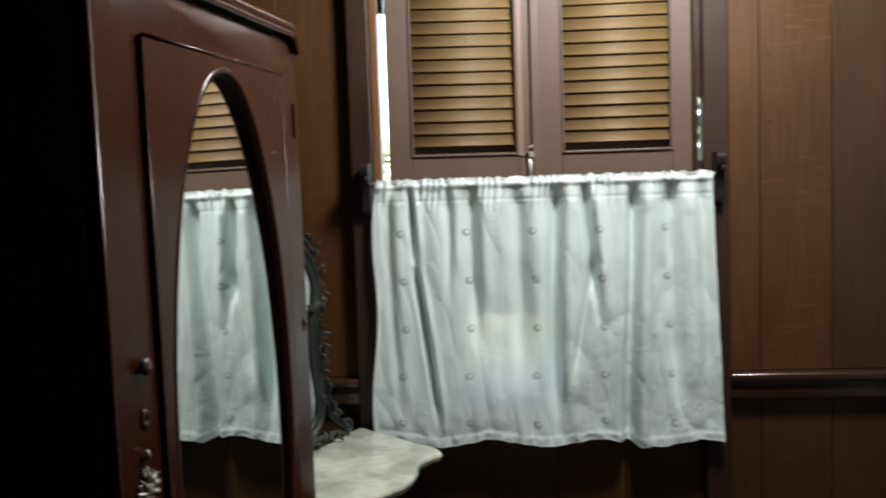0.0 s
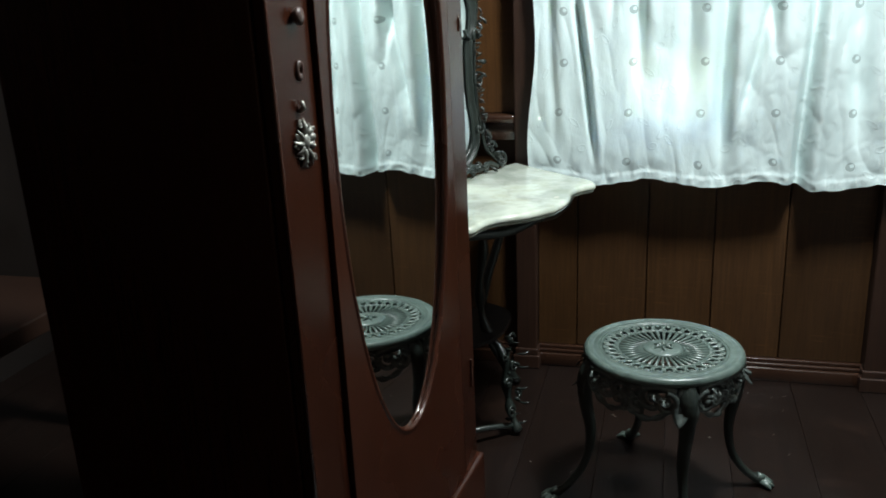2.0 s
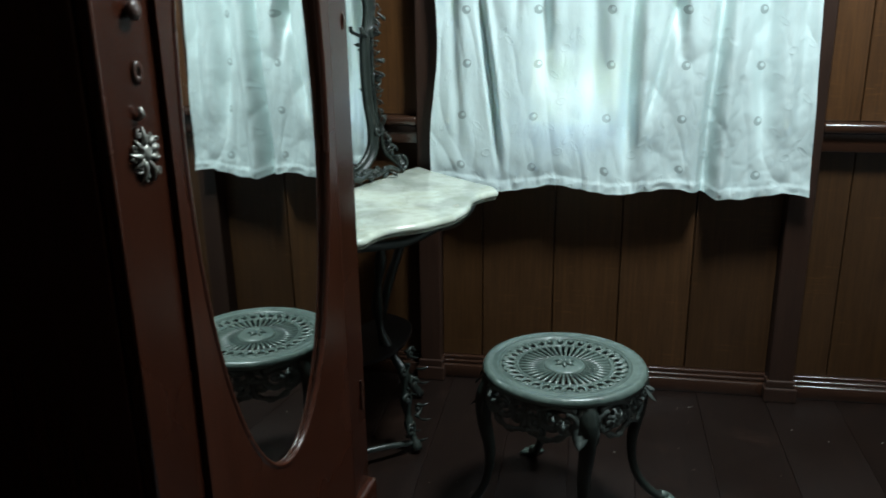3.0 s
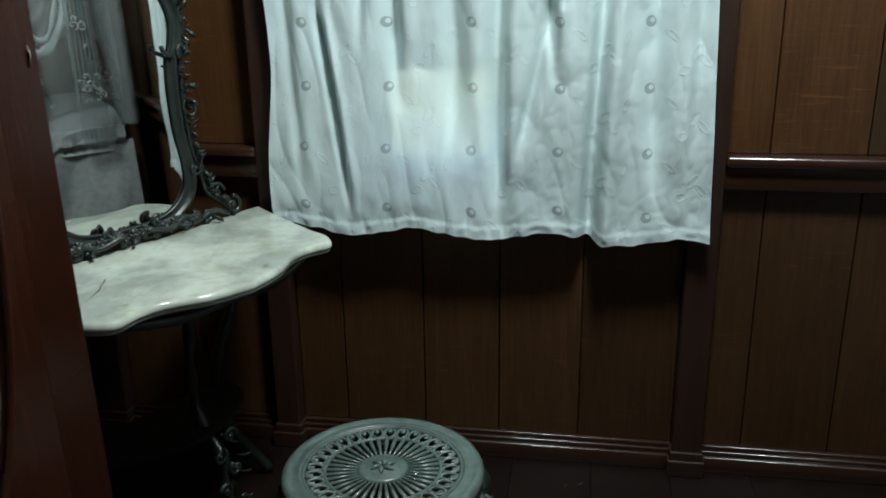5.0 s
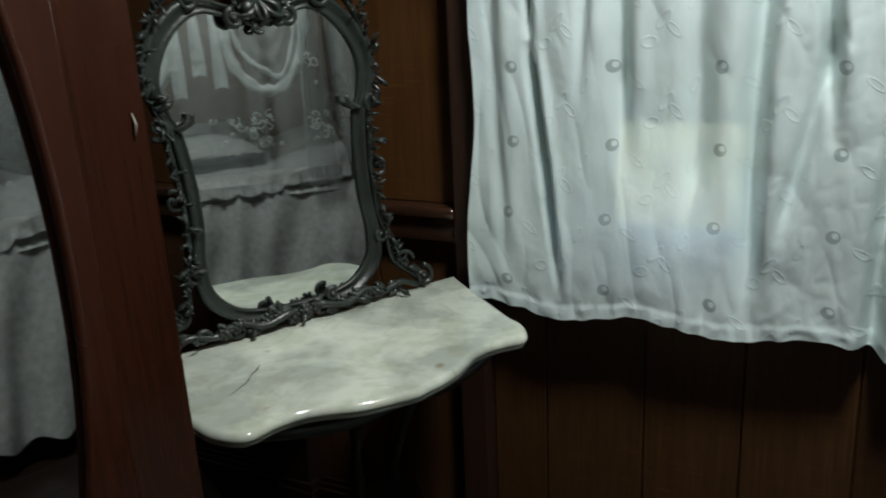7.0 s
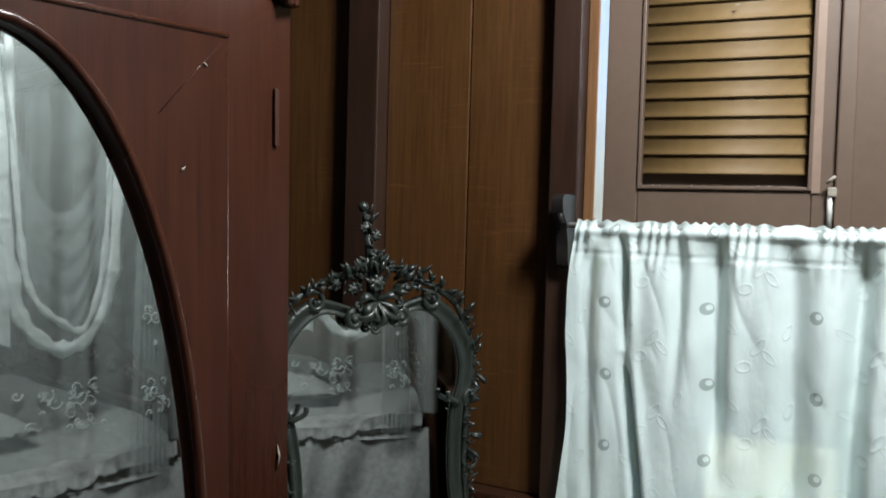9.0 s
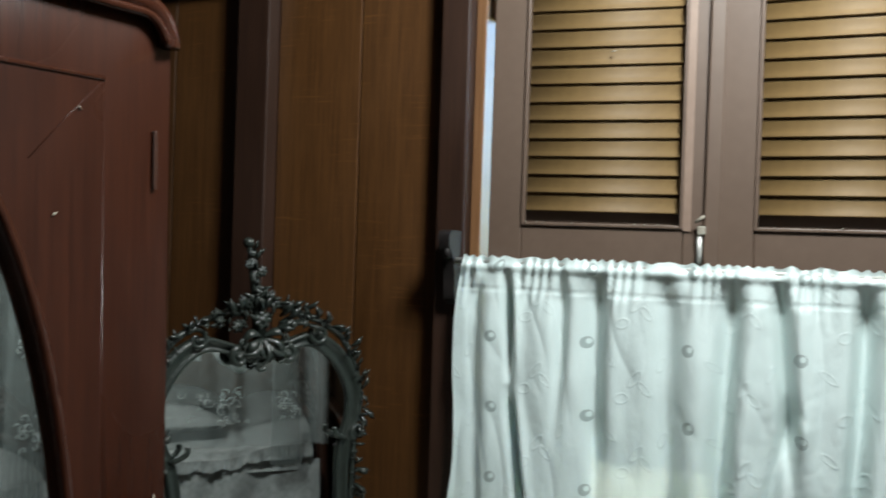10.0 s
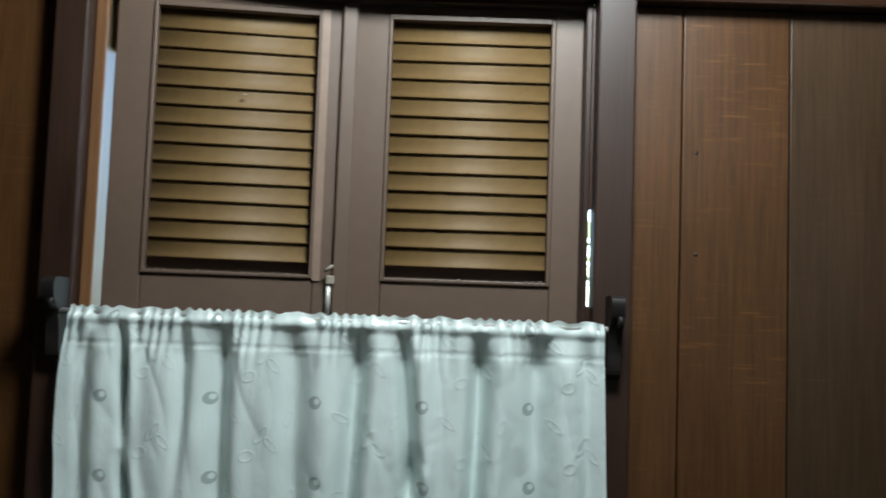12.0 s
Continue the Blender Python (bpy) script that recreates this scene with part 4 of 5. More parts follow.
for sx in (-1, 1):
    tube(cur, curve_pts([(0.12, 0, 0.431), (0.132, sx * 0.0105, 0.433), (0.149, sx * 0.010, 0.434), (0.156, sx * 0.002, 0.433), (0.142, sx * 0.0015, 0.432)], 4), 0.0034, 6)
tube(cur, [(0.12, 0.0125, 0.431), (0.161, 0.0145, 0.431)], 0.0026, 6)
lace = part("seat_scroll", cur, SEAT_PAINT, stool)
for k in range(1, 32):
    mesh_at("seat_scroll", lace.data, stool, (0, 0, 0), (0, 0, 2 * math.pi * k / 32))
part("under_ring", lathe(BM(), [(0.165, 0.395), (0.188, 0.395), (0.192, 0.416), (0.165, 0.416)], 56, close=True), IRON, stool)
SCALE_LEAF = leaf_mesh("acanthus", 0.1, 0.028, 0.03, IRON_WORN, 3)
for k in range(4):
    turn = k * math.pi / 2
    pts = curve_pts([(0.178, 0, 0.41), (0.205, 0, 0.37), (0.206, 0, 0.30), (0.19, 0, 0.2), (0.205, 0, 0.11), (0.25, 0, 0.045), (0.295, 0, 0.014)], 5)
    n = len(pts)
    lg = tube(BM(), pts, [0.030 - 0.018 * min(1, i / (n * 0.62)) + (0.004 if i > n - 4 else 0) for i in range(n)], 10, 0.85)
    lo = part("leg", lg, IRON, stool)
    lo.rotation_euler = (0, 0, turn)
    toe = BM()
    for j in range(5):
        a = (j - 2) * 0.5
        tube(toe, [(0.285, 0, 0.018), (0.285 + 0.03 * math.cos(a), 0.03 * math.sin(a), 0.012), (0.285 + 0.042 * math.cos(a), 0.042 * math.sin(a), 0.005)], [0.009, 0.008, 0.004], 6)
    tube(toe, [(0.28, 0, 0.03), (0.3, 0, 0.022)], [0.012, 0.01], 8)
    to = part("foot", toe, SEAT_PAINT, lo)
    mesh_at("acanthus", SCALE_LEAF, lo, (0.203, 0, 0.405), (radians(180), 0, radians(-90)), (0.95, 0.55, 1.1))
    for sx in (-1, 1):
        mesh_at("acanthus", SCALE_LEAF, lo, (0.2, sx * 0.014, 0.408), (radians(180 + 32 * sx), 0, radians(90 + 25 * sx)), (0.8, 0.55, 0.9))
        curl = BM()
        scroll(curl, (0.0, 0.0), 0.03, 1.3, math.pi / 2, sx, 0.010)
        co = part("knee_scroll", curl, IRON_WORN, lo)
        co.location, co.rotation_euler = (0.193, sx * 0.05, 0.372), (0, 0, radians(90 + 14 * sx))
    ap = BM()
    for sx in (-1, 1):
        scroll(ap, (sx * 0.066, 0.362), 0.036, 1.35, math.pi / 2, sx, 0.0105, 0.0)
        scroll(ap, (sx * 0.026, 0.34), 0.023, 1.3, -1.0, -sx, 0.009, 0.0)
        pts = curve_pts([(sx * 0.132, 0.03, 0.395), (sx * 0.108, 0.012, 0.335), (sx * 0.055, 0.0, 0.303), (0, -0.002, 0.32)], 5)
        tube(ap, pts, [0.0075 + 0.0025 * math.sin(i * 1.9) for i in range(len(pts))], 7)
        tube(ap, curve_pts([(0, 0, 0.4), (sx * 0.03, -0.006, 0.385), (sx * 0.075, -0.002, 0.402), (sx * 0.12, 0.02, 0.39)], 5), 0.011, 7, 0.7)
    for x, z, r in ((0, 0.365, 0.022), (0.04, 0.385, 0.016), (-0.04, 0.385, 0.016), (0.085, 0.36, 0.016), (-0.085, 0.36, 0.016), (0, 0.338, 0.012)):
        rosette(ap, (x, -0.002, z), r, 6)
    ao = part("apron_scrollwork", ap, IRON_WORN, stool)
    ao.location = (0.178 * math.cos(turn + math.pi / 4), 0.178 * math.sin(turn + math.pi / 4), 0.016)
    ao.rotation_euler = (0, 0, turn + math.pi / 4 + math.pi / 2)
    for q in range(9):
        x = -0.1 + 0.025 * q
        mesh_at("apron_leaf", LEAF_PALE, ao, (x, -0.006 - 0.004 * (q % 2), 0.395 - 0.012 * (q % 3)), (0, 0, 0), (0.42, 0.42, 0.42)).rotation_euler = (radians(20), radians(180 + 70 * math.sin(q * 2.3)), 0)

# ---- curtain brackets, latch, bench ----
def bracket(x):
    t = thing("curtain_bracket", "black lacquered curved wooden curtain bracket on the post", "bracket", pose(x, -0.05, 1.5), "curtain rod brackets")
    prof = [(p.x, p.y) for p in curve_pts([(0.0, 0.0, 0), (-0.03, 0.015, 0), (-0.038, 0.07, 0), (-0.05, 0.11, 0), (-0.07, 0.135, 0), (-0.073, 0.168, 0), (-0.05, 0.178, 0), (0.0, 0.176, 0)], 5)]
    b1 = BM()
    lo = [b1.verts.new((-0.014, y, z)) for y, z in prof]
    hi = [b1.verts.new((0.014, y, z)) for y, z in prof]
    b1.faces.new(lo); b1.faces.new(hi[::-1])
    for i in range(len(prof)):
        j = (i + 1) % len(prof)
        b1.faces.new((lo[i], hi[i], hi[j], lo[j]))
    part("arm", b1, BLACK, t)
    part("cup", lathe(BM(), [(0.0, 0), (0.014, 0), (0.014, 0.012), (0.0, 0.012)], 16, pose(0, -0.06, 0.125, 0, 90)), BLACK, t)
    return t


bracket(0.44); bracket(1.607)
rod = thing("curtain_rod", "thin curtain rod inside the gathered heading", "rod")
part("rod", tube(BM(), [(0.44, -0.082, 1.607), (1.6, -0.082, 1.607)], 0.007, 10), PALE, rod)
latch = thing("shutter_latch", "small pale metal latch on the shutter stile", "latch", pose(1.0, 0.012, 1.685))
part("catch", box(BM(), -0.009, 0.009, -0.012, 0.012, -0.002, 0.018, 0.003), CHIP, latch)
part("bolt", tube(BM(), [(-0.004, -0.002, -0.07), (-0.004, -0.002, 0.0)], 0.006, 8), PALE, latch)
part("tab", tube(BM(), [(-0.012, -0.01, 0.026), (0.006, -0.012, 0.04)], 0.004, 6), CHIP, latch)
bench = thing("wooden_bench", "plain brown wooden bench beside the dark wall", "bench", pose(-1.17, -1.1, -0.03))
part("seat", box(BM(), -0.33, 0.33, -0.4, 0.4, 0.47, 0.53, 0.006), POST_WOOD, bench)
for x in (-0.28, 0.28):
    for y in (-0.35, 0.35):
        part("leg", box(BM(), x - 0.03, x + 0.03, y - 0.03, y + 0.03, 0.03, 0.47, 0.004), POST_WOOD, bench)

# ---- the bed with its net, seen in the mirrors ----
def cloth(name, a, b, rough, through=0.0, clear=0.0, crumple=0.3, size=14):
    m, N, L, p = nodes_of(name)
    co = N.new("ShaderNodeTexCoord")
    f = tex_noise(N, L, co.outputs["Object"], 40, 5)
    L.new(ramp_between(N, L, f, a, b), p.inputs["Base Color"])
    p.inputs["Roughness"].default_value = rough
    bp = N.new("ShaderNodeBump"); bp.inputs["Strength"].default_value, bp.inputs["Distance"].default_value = crumple, 0.02
    L.new(tex_noise(N, L, co.outputs["Object"], size, 5), bp.inputs["Height"]); L.new(bp.outputs[0], p.inputs["Normal"])
    last = p.outputs[0]
    if through:
        tr = N.new("ShaderNodeBsdfTranslucent"); tr.inputs[0].default_value = (*b, 1)
        mx = N.new("ShaderNodeMixShader"); mx.inputs[0].default_value = through
        L.new(last, mx.inputs[1]); L.new(tr.outputs[0], mx.inputs[2]); last = mx.outputs[0]
    if clear:
        tp = N.new("ShaderNodeBsdfTransparent")
        mx = N.new("ShaderNodeMixShader"); mx.inputs[0].default_value = clear
        L.new(last, mx.inputs[1]); L.new(tp.outputs[0], mx.inputs[2]); last = mx.outputs[0]
    L.new(last, N["Material Output"].inputs[0])
    return m


LINEN = cloth("white_linen", (0.2, 0.215, 0.21), (0.3, 0.315, 0.31), 0.6, 0.0, 0.0, 0.28, 8)
DRAPE = cloth("white_satin", (0.5, 0.54, 0.53), (0.66, 0.7, 0.69), 0.2, 0.25, 0.0, 0.8, 24)
NET = cloth("bed_net", (0.3, 0.34, 0.33), (0.4, 0.45, 0.44), 0.7, 0.3, 0.62)
LACE = cloth("lace", (0.4, 0.44, 0.43), (0.54, 0.58, 0.57), 0.45, 0.2, 0.25)


def sheet(nu, nv, fn, material, name, parent, label=""):
    me = bpy.data.meshes.new(name)
    me.from_pydata([fn(i / nu, j / nv) for j in range(nv + 1) for i in range(nu + 1)], [], [(j * (nu + 1) + i, j * (nu + 1) + i + 1, (j + 1) * (nu + 1) + i + 1, (j + 1) * (nu + 1) + i) for j in range(nv) for i in range(nu)])
    me.polygons.foreach_set("use_smooth", [True] * len(me.polygons))
    me.materials.append(material)
    ob = new(name, me)
    ob.parent = parent
    return tagged(ob, label) if label else ob


BX0, BX1, BY0, BY1 = 2.25, 3.75, -2.25, -0.1
bed = thing("canopy_bed", "four-poster bed with white bedspread, carved dark headboard", "bed")
for x in (BX0 + 0.04, BX1 - 0.04):
    for y in (BY0 + 0.04, BY1 - 0.02):
        part("post", lathe(BM(), [(0, 0), (0.035, 0), (0.03, 0.3), (0.04, 0.36), (0.028, 0.5), (0.022, 1.2), (0.03, 1.26), (0.02, 2.2), (0, 2.2)], 16, pose(x, y, 0)), DARK_WOOD, bed)
for a, c in (((BX0, BY0), (BX1, BY0 + 0.05)), ((BX0, BY1 - 0.05), (BX1, BY1)), ((BX0, BY0 + 0.05), (BX0 + 0.05, BY1 - 0.05)), ((BX1 - 0.05, BY0 + 0.05), (BX1, BY1 - 0.05))):
    part("canopy_rail", box(BM(), a[0], c[0], a[1], c[1], 2.2, 2.25, 0.006), DARK_WOOD, bed)
hb = upright(BM(), [(p.x, p.z) for p in curve_pts([(BX0 + 0.06, 0, 0.5), (BX0 + 0.06, 0, 0.95), (BX0 + 0.3, 0, 1.05), (3.01, 0, 1.2), (BX1 - 0.3, 0, 1.05), (BX1 - 0.06, 0, 0.95), (BX1 - 0.06, 0, 0.5)], 5)], BY1 - 0.05, BY1 - 0.01, 0.006)
part("headboard", hb, DARK_WOOD, bed, "carved dark wooden headboard")
hr = BM()
tube(hr, [(BX0 + 0.06, BY1 - 0.07, 0.93), (BX1 - 0.06, BY1 - 0.07, 0.93)], 0.016, 8)
for k in range(9):
    rosette(hr, (BX0 + 0.2 + k * 0.14, BY1 - 0.055, 1.0 + 0.06 * math.sin(k * 0.4)), 0.045, 7)
part("headboard_carving", hr, DARK_WOOD, bed)
part("mattress", box(BM(), BX0 + 0.03, BX1 - 0.03, BY0 + 0.05, BY1 - 0.06, 0.45, 0.75, 0.04), LINEN, bed)


def spread(u, v):
    """The cover: it hangs over the side, then lies on the mattress, humped over the bolster at the head."""
    y = BY0 + 0.03 + (BY1 - 0.1 - BY0) * u
    hump = 0.05 * math.exp(-((y + 0.22) / 0.24) ** 4) + 0.012 * noise.noise(Vector((y * 5, 1, 4)))
    if v < 0.3:
        w = v / 0.3
        return (BX0 + 0.01 + 0.012 * noise.noise(Vector((y * 8, v * 4, 1))) - 0.03 * (1 - w) + 0.03 * w * w, y, 0.725 + w * (0.075 + 0.8 * hump))
    w = (v - 0.3) / 0.7
    x = BX0 + 0.04 + w * (BX1 - BX0 - 0.12)
    return (x, y, 0.80 + 0.8 * hump + (0.035 + 0.3 * hump) * math.sin(min(1, w * 5) * math.pi / 2) + 0.012 * noise.noise(Vector((x * 4, y * 4, 2))))


quilt = thing("bedspread", "white bedspread with a scalloped frill lying on the bed", "bedspread")
sheet(120, 40, spread, LINEN, "cover", quilt)


def frill(u, v):
    y = BY0 + 0.03 + (BY1 - 0.1 - BY0) * u
    scallop = abs(math.sin(u * 62)) ** 0.6
    lift = 0.05 * math.exp(-((y + 0.22) / 0.24) ** 4)
    return (BX0 - 0.024 - 0.006 * v + 0.003 * math.sin(u * 310), y, 0.785 + lift - v * (0.03 + 0.022 * scallop))


sheet(360, 4, frill, LINEN, "frill", quilt)
skirt = thing("bed_skirt", "white embroidered cloth skirt hanging round the bed", "bed skirt")


def skirt_cloth(u, v):
    """Gathered cloth with slanting folds that widen to the hem."""
    y = BY0 + 0.02 + (BY1 - 0.06 - BY0) * u
    lean = u * 60 + 5 * v + 2 * math.sin(u * 17)
    x = BX0 - 0.012 - 0.05 * v - (0.016 * math.sin(lean) + 0.03 * noise.noise(Vector((u * 16 + v, v * 2, 5)))) * (0.25 + v)
    x -= 0.05 * v * math.exp(-((y + 0.25) / 0.05) ** 2)
    return (x, y, 0.77 - v * (0.68 + 0.014 * math.sin(u * 90)))


sheet(320, 20, skirt_cloth, LINEN, "side_cloth", skirt)


def pillow(x, y, z, tilt, name="pillow"):
    t = thing(name, "plump white pillow with a scalloped frill lying on the bed", "pillow", pose(x, y, z, tilt, 0, 84), "pillows on the bed")
    for side, h in ((1, 0.12), (-1, 0.03)):
        sheet(30, 24, lambda u, v: ((2 * u - 1) * 0.33 * (1 - 0.06 * (2 * v - 1) ** 2), (2 * v - 1) * 0.24 * (1 - 0.08 * (2 * u - 1) ** 2),
                                    side * h * (1 - abs(2 * u - 1) ** 2.6) ** 0.75 * (1 - abs(2 * v - 1) ** 2.6) ** 0.75 + 0.01 * noise.noise(Vector((u * 4, v * 4, side)))), LINEN, "cover", t)

    def hem(u, v):
        a = 2 * math.pi * u
        c, d = math.cos(a), math.sin(a)
        k = 1 / max(abs(c), abs(d)) ** 0.75
        out = 1 + v * (0.12 + 0.03 * abs(math.sin(a * 14)))
        return (0.3 * c * k * out, 0.215 * d * k * out, 0.012 - 0.012 * v + 0.005 * math.sin(a * 60) * v)
    sheet(240, 4, hem, LINEN, "frill", t)


pillow(2.64, -0.88, 0.865, 8); pillow(3.36, -0.88, 0.865, 8)
net = thing("bed_net", "sheer white bed net with satin swags hung from the canopy", "bed net")
XS = BX0 + 0.2          # the swags hang inside the net, from the canopy's roof


def roped(keys, wide, n=10):
    """A rope of twisted satin: its width swells and its ridges wind round it."""
    pts = curve_pts(keys, n)
    b2 = BM()
    seg, hoops = 14, []
    for i, p in enumerate(pts):
        d = (pts[min(i + 1, len(pts) - 1)] - pts[max(i - 1, 0)]).normalized()
        side = d.cross(Vector((1, 0, 0))).normalized()
        r = wide * (0.85 + 0.15 * math.sin(i * 0.8) + 0.25 * noise.noise(Vector((i * 0.5, keys[0][1] * 9, 2))))
        hoops.append([b2.verts.new(p + (side * math.cos(a) + Vector((0.6, 0, 0)) * math.sin(a)) * r * (1 + 0.2 * math.sin(4 * a + i * 0.35))) for a in (2 * math.pi * k / seg for k in range(seg))])
    for p, q in zip(hoops, hoops[1:]):
        for k in range(seg):
            b2.faces.new((p[k], p[(k + 1) % seg], q[(k + 1) % seg], q[k])).smooth = True
    b2.faces.new(hoops[0][::-1]); b2.faces.new(hoops[-1])
    return b2


def swag_sheet(u, v, y0, y1, low, top):
    """Loose cloth hung between two ties, under the roped edge."""
    y = y0 + (y1 - y0) * u
    sag = 1 - abs(2 * u - 1) ** 2.3
    z = top - (top - low) * sag * (0.55 + 0.45 * v) - 0.01 * v
    return (XS + 0.012 * math.sin(v * 30 + 5 * math.sin(u * 3 + y0 * 5)) - 0.02 * math.sin(v * math.pi), y, z)


for mid in (-0.485, -1.06, -1.62):
    keys = [(XS, mid - 0.21, 2.17), (XS - 0.01, mid - 0.185, 1.65), (XS - 0.015, mid - 0.155, 1.36), (XS - 0.02, mid - 0.105, 1.24), (XS - 0.02, mid - 0.01, 1.168),
            (XS - 0.02, mid + 0.085, 1.20), (XS - 0.015, mid + 0.16, 1.34), (XS - 0.01, mid + 0.20, 1.62), (XS, mid + 0.235, 2.17)]
    part("swag", roped(keys, 0.027), DRAPE, net, "glossy white twisted satin swag")
    part("swag", roped([(x - 0.01, mid + (y - mid) * 0.82 + 0.0, 1.2 + (z - 1.168) * 1.02 + (0.06 if y < mid else 0.0)) for x, y, z in keys], 0.013), DRAPE, net, "thin inner satin strand")
    sheet(40, 20, lambda u, v: swag_sheet(u, v, mid - 0.2, mid + 0.22, 1.19, 2.17), NET, "swag_cloth", net)
for y in (-0.77, -1.34, -1.9):
    for off, low in ((-0.075, 1.17), (0.0, 1.26), (0.07, 1.2)):
        sheet(10, 40, lambda u, v: (XS - 0.03 + 0.012 * math.sin(u * math.pi) + 0.01 * math.sin(v * 14 + off * 90), y + off + (u - 0.5) * (0.035 + 0.025 * math.sin(v * 5 + off * 40) ** 2) + 0.03 * off * v * 8, 2.17 - v * (2.17 - low) - 0.02 * abs(u - 0.5)), DRAPE, "tail", net, "gathered satin tail")
sheet(260, 30, lambda u, v: (BX0 - 0.035 + 0.02 * math.sin(u * 75 + 2 * math.sin(u * 31) + v) * (0.4 + 0.6 * v) + 0.012 * noise.noise(Vector((u * 20, v * 3, 1))), BY0 + (BY1 - BY0) * u, 2.2 - 1.36 * v), NET, "net_panel", net)
sheet(60, 20, lambda u, v: (BX0 + 0.02 + (BX1 - BX0) * u, BY1 - 0.012 + 0.01 * math.sin(u * 60), 2.2 - 1.5 * v), NET, "net_panel", net)
# the net gathered at the corner of the bed, thick enough to show its embroidery
sheet(40, 40, lambda u, v: (BX0 - 0.055 + 0.012 * math.sin(u * 40 + v * 2) - 0.01 * math.sin(u * math.pi), -0.355 + 0.13 * u + 0.02 * (1 - v) * math.cos(u * 3), 1.62 - 0.86 * v), NET, "gathered_corner", net, "gathered corner of the net")


def embroidery(y0, y1, z0, z1, dense, seed, x):
    """Scrolls, leaves and flowers worked in thread."""
    lc, rs = BM(), random.Random(seed)
    for k in range(int(dense * (y1 - y0) * (z1 - z0))):
        y, z = rs.uniform(y0, y1), rs.uniform(z0, z1)
        if noise.noise(Vector((y * 6, z * 6, seed))) < -0.12:
            continue
        scroll(lc, (y, z), rs.uniform(0.008, 0.026), rs.uniform(0.4, 1.1), rs.uniform(0, 6.3), rs.choice((-1, 1)), 0.0024)
    bmesh.ops.transform(lc, matrix=Matrix.Translation((x, 0, 0)) @ Matrix.Rotation(radians(90), 4, "Z"), verts=lc.verts)
    return lc


part("lace_band", embroidery(-2.15, -0.45, 0.95, 1.08, 900, 3, BX0 - 0.06), LACE, net, "white lace band")
part("lace_band", embroidery(-0.32, -0.24, 0.96, 1.32, 1500, 7, BX0 - 0.075), LACE, net, "white embroidered corner of the net")

# ---- outdoors ----
structure("ground", box(BM(), -300, 300, 0.3, 600, -1.2, -1.0), plain("grass_ground", (0.05, 0.09, 0.02), (0.09, 0.15, 0.035), 0.8, 0, 3, 0.3), "green lawn outside the window")
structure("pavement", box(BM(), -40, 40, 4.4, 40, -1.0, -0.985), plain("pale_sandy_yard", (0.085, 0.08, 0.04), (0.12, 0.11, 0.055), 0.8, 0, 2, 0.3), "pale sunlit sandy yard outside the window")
rnd = random.Random(9)
hv, hf = [], []
for k in range(5400):
    c = Vector((rnd.uniform(0.0, 6.0), rnd.uniform(2.6, 4.0), rnd.uniform(-1.0, 2.2)))
    if noise.noise(c * 1.3) < (-0.22 if c.x < 1.9 else -0.6) or (c.x < 2.6 and c.z < 0.12):
        continue
    d = Vector((rnd.uniform(-1, 1), rnd.uniform(-1, 1), rnd.uniform(-1, 1))).normalized()
    e = d.orthogonal().normalized()
    s1 = rnd.uniform(0.05, 0.11)
    i0 = len(hv)
    hv += [c - d * s1, c + e * s1 * 0.45 - d * 0.2 * s1, c + d * s1, c - e * s1 * 0.45 - d * 0.2 * s1]
    hf.append((i0, i0 + 1, i0 + 2, i0 + 3))
hm = bpy.data.meshes.new("garden_foliage")
hm.from_pydata(hv, [], hf)
hm.materials.append(plain("foliage", (0.035, 0.052, 0.011), (0.09, 0.11, 0.032), 0.5, 0, 2, 0.1))
tagged(new("garden_foliage", hm), "bright green garden foliage outside the window", "foliage", kind="stuff")

# out of view; added to keep the high sky off the window opening
structure("roof_eave", box(BM(), XL, XR, 0.161, 0.75, 2.5, 2.58, 0.01), DARK_WOOD, "unseen dark eave added over the window to cut sky light")

# ---- chips and marks ----
def fleck(x, y, z, r, parent, material, name="paint_chip", turn=0.0):
    b1 = tube(BM(), [(-r, 0, 0), (-0.2 * r, -0.15 * r, 0.1 * r), (r, 0, 0.2 * r)], [0.12 * r, 0.4 * r, 0.1 * r], 6, 0.6)
    ob = part(name, b1, material, parent)
    ob.location, ob.rotation_euler = (x, y, z), (0, turn, 0)


fleck(0.79, -0.012, 2.098, 0.006, shl, CHIP)
for x in (0.6, 0.625, 0.64, 0.71, 0.85, 0.872, 0.9):
    fleck(x, -0.026, 1.703, 0.0035, shl, CHIP, turn=x * 7)
for x in (1.15, 1.28, 1.283, 1.43, 1.445, 1.46):
    fleck(x, -0.026, 1.704, 0.0035, shr, CHIP, turn=x * 9)
part("nail_hole", lathe(BM(), [(0, 0), (0.004, 0), (0.003, 0.001), (0, 0.001)], 12, pose(1.067, -0.0165, 1.684, 90)), BLACK, shr)
for x, z in ((1.794, 2.0), (1.797, 1.776)):
    part("nail_hole", lathe(BM(), [(0, 0), (0.0045, 0), (0.0035, 0.001), (0, 0.001)], 12, pose(x, 0.001, z, 90)), BLACK, wall_n)
fleck(0.2175, -0.0135, 1.665, 0.004, wardrobe, CHIP, turn=-0.5)
fleck(0.25, -0.0135, 1.79, 0.0035, wardrobe, CHIP, turn=0.7)

# ---- boards of wall and floor ----
def plank_row(xs, z0, z1, material=WALL_WOOD, y0=0.0, y1=0.0185):
    for a, c in zip(xs, xs[1:]):
        w = box(BM(), a + 0.002, c - 0.002, y0 + random.uniform(0, 0.002), y1, z0, z1, 0.002)
        part("plank", w, material, wall_n)


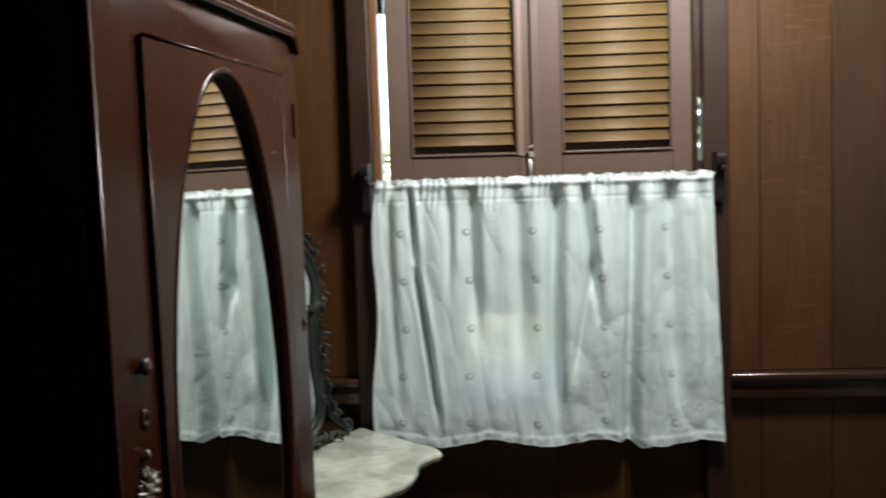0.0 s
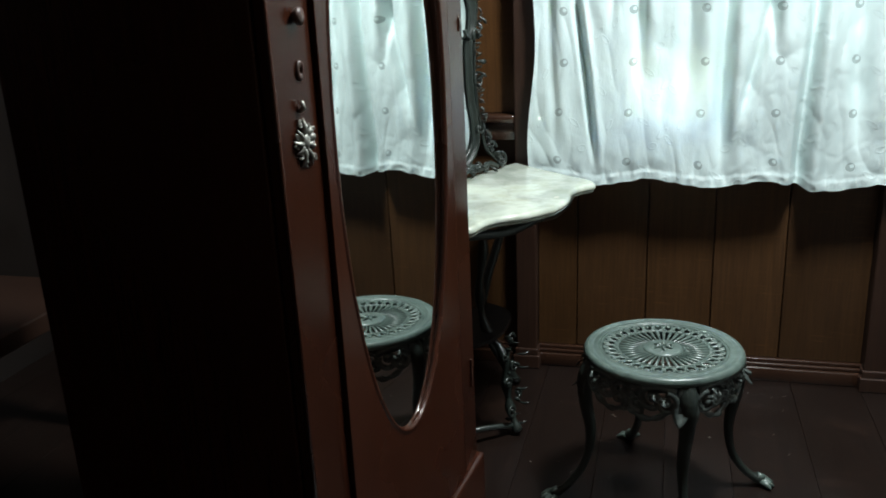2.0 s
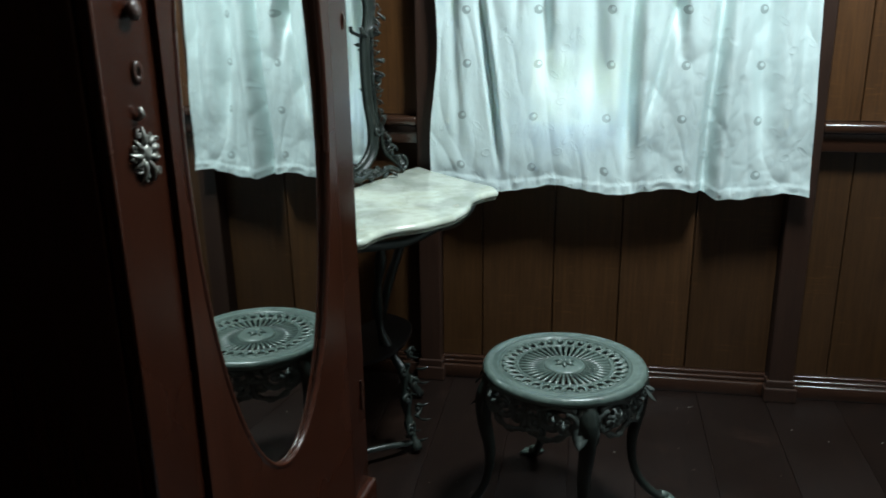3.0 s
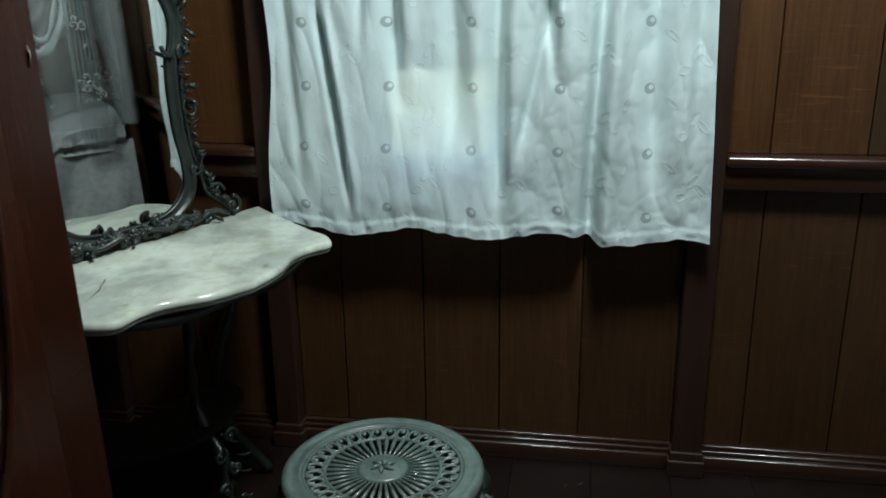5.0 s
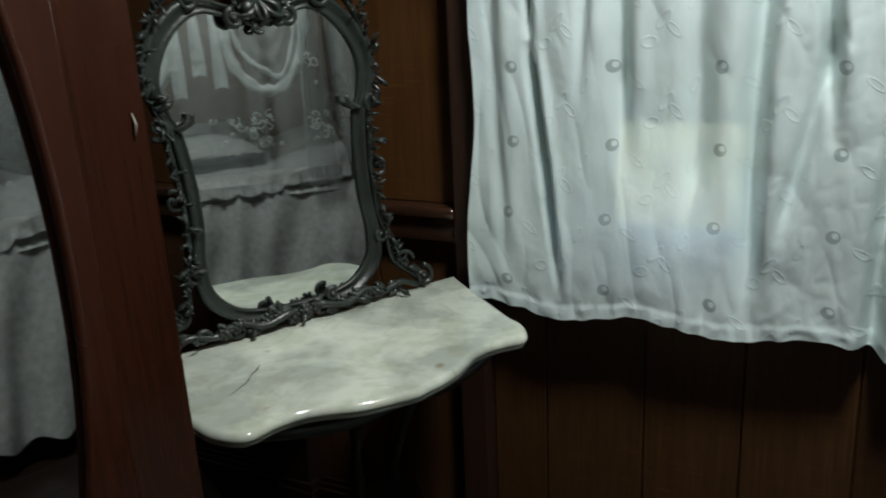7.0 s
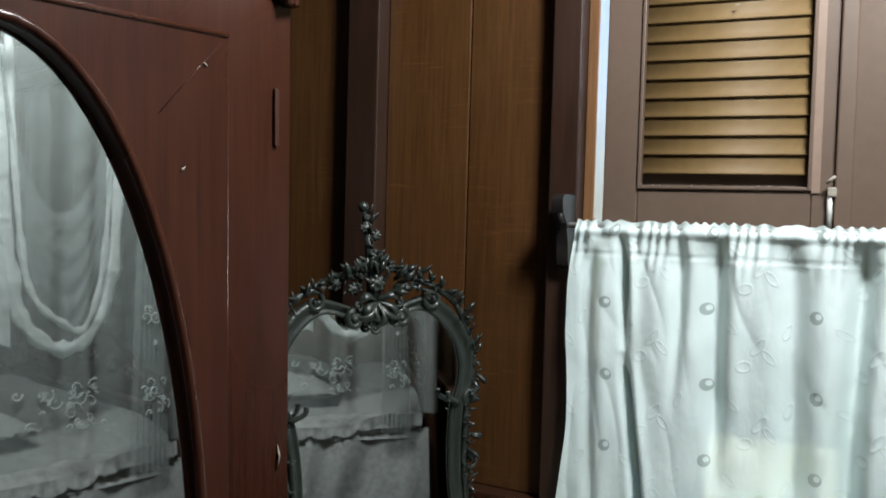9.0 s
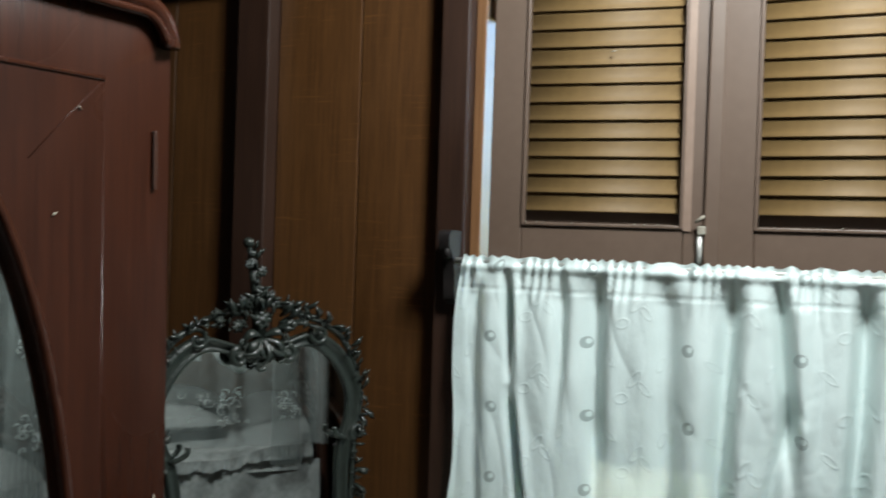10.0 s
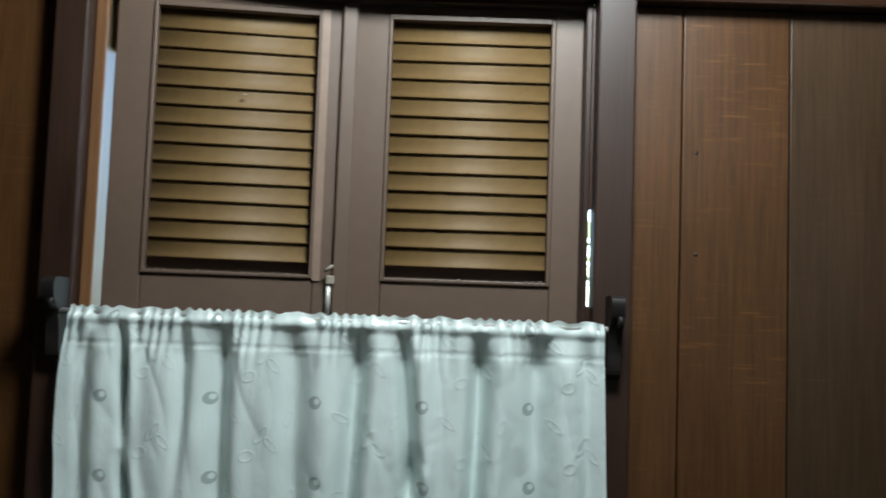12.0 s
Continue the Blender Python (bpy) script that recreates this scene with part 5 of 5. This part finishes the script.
right_xs = [1.648, 1.762, 1.999] + [1.999 + 0.236 * k for k in range(1, 10)] + [XR]
left_xs = [-0.115, 0.138, 0.385]
far_xs = [XL, -1.24, -0.98, -0.72, -0.465, -0.215]
plank_row([0.458, 0.599, 0.842, 1.064, 1.298, 1.567], 0.079, 0.868, WAINSCOT_WOOD)
for xs in (right_xs, left_xs, far_xs):
    plank_row(xs, 0.079, 0.844, WAINSCOT_WOOD)
    plank_row([v for v in xs if v < 2.01], 0.936, 2.324)
plank_row([v for v in right_xs if v > 1.99], 0.936, 2.324, GREY_SHADED_WOOD)
x = XL - 0.1
while x < XR:
    w = 0.2 + random.uniform(-0.02, 0.03)
    cut = random.uniform(-3.4, -1.2)
    part("floorboard", box(BM(), x + 0.0006, x + w - 0.0006, cut + 0.001, 0.0, -0.012, random.uniform(-0.0006, 0.0), 0.0008), FLOOR_WOOD, floor)
    part("floorboard", box(BM(), x + 0.0006, x + w - 0.0006, YB, cut - 0.001, -0.012, random.uniform(-0.0006, 0.0), 0.0008), FLOOR_WOOD, floor)
    x += w

# specks of plaster on the floor
sp = BM()
rnd = random.Random(3)
for k in range(34):
    cx, cy, r = rnd.uniform(0.5, 2.4), rnd.uniform(-1.7, -0.1), rnd.uniform(0.001, 0.0036)
    tube(sp, [(cx - r, cy, 0.001), (cx, cy + r * rnd.uniform(-0.5, 0.5), 0.003), (cx + r * 1.3, cy, 0.001)], [r * 0.4, r * 0.6, r * 0.2], 5, 0.5)
for k in range(46):
    cx, cy, r, a = rnd.uniform(0.4, 2.5), rnd.uniform(-1.6, -0.06), rnd.uniform(0.004, 0.012), rnd.uniform(0, 3.1)
    dx, dy = r * math.cos(a), r * math.sin(a)
    tube(sp, [(cx - dx, cy - dy, 0.0002), (cx + 0.2 * dy, cy - 0.2 * dx, 0.0006), (cx + dx, cy + dy, 0.0002)], [0.0002, 0.0007, 0.0002], 5)
tagged(finish("floor_specks", sp, CHIP), "scattered pale specks of plaster on the floorboards", "debris", kind="stuff")
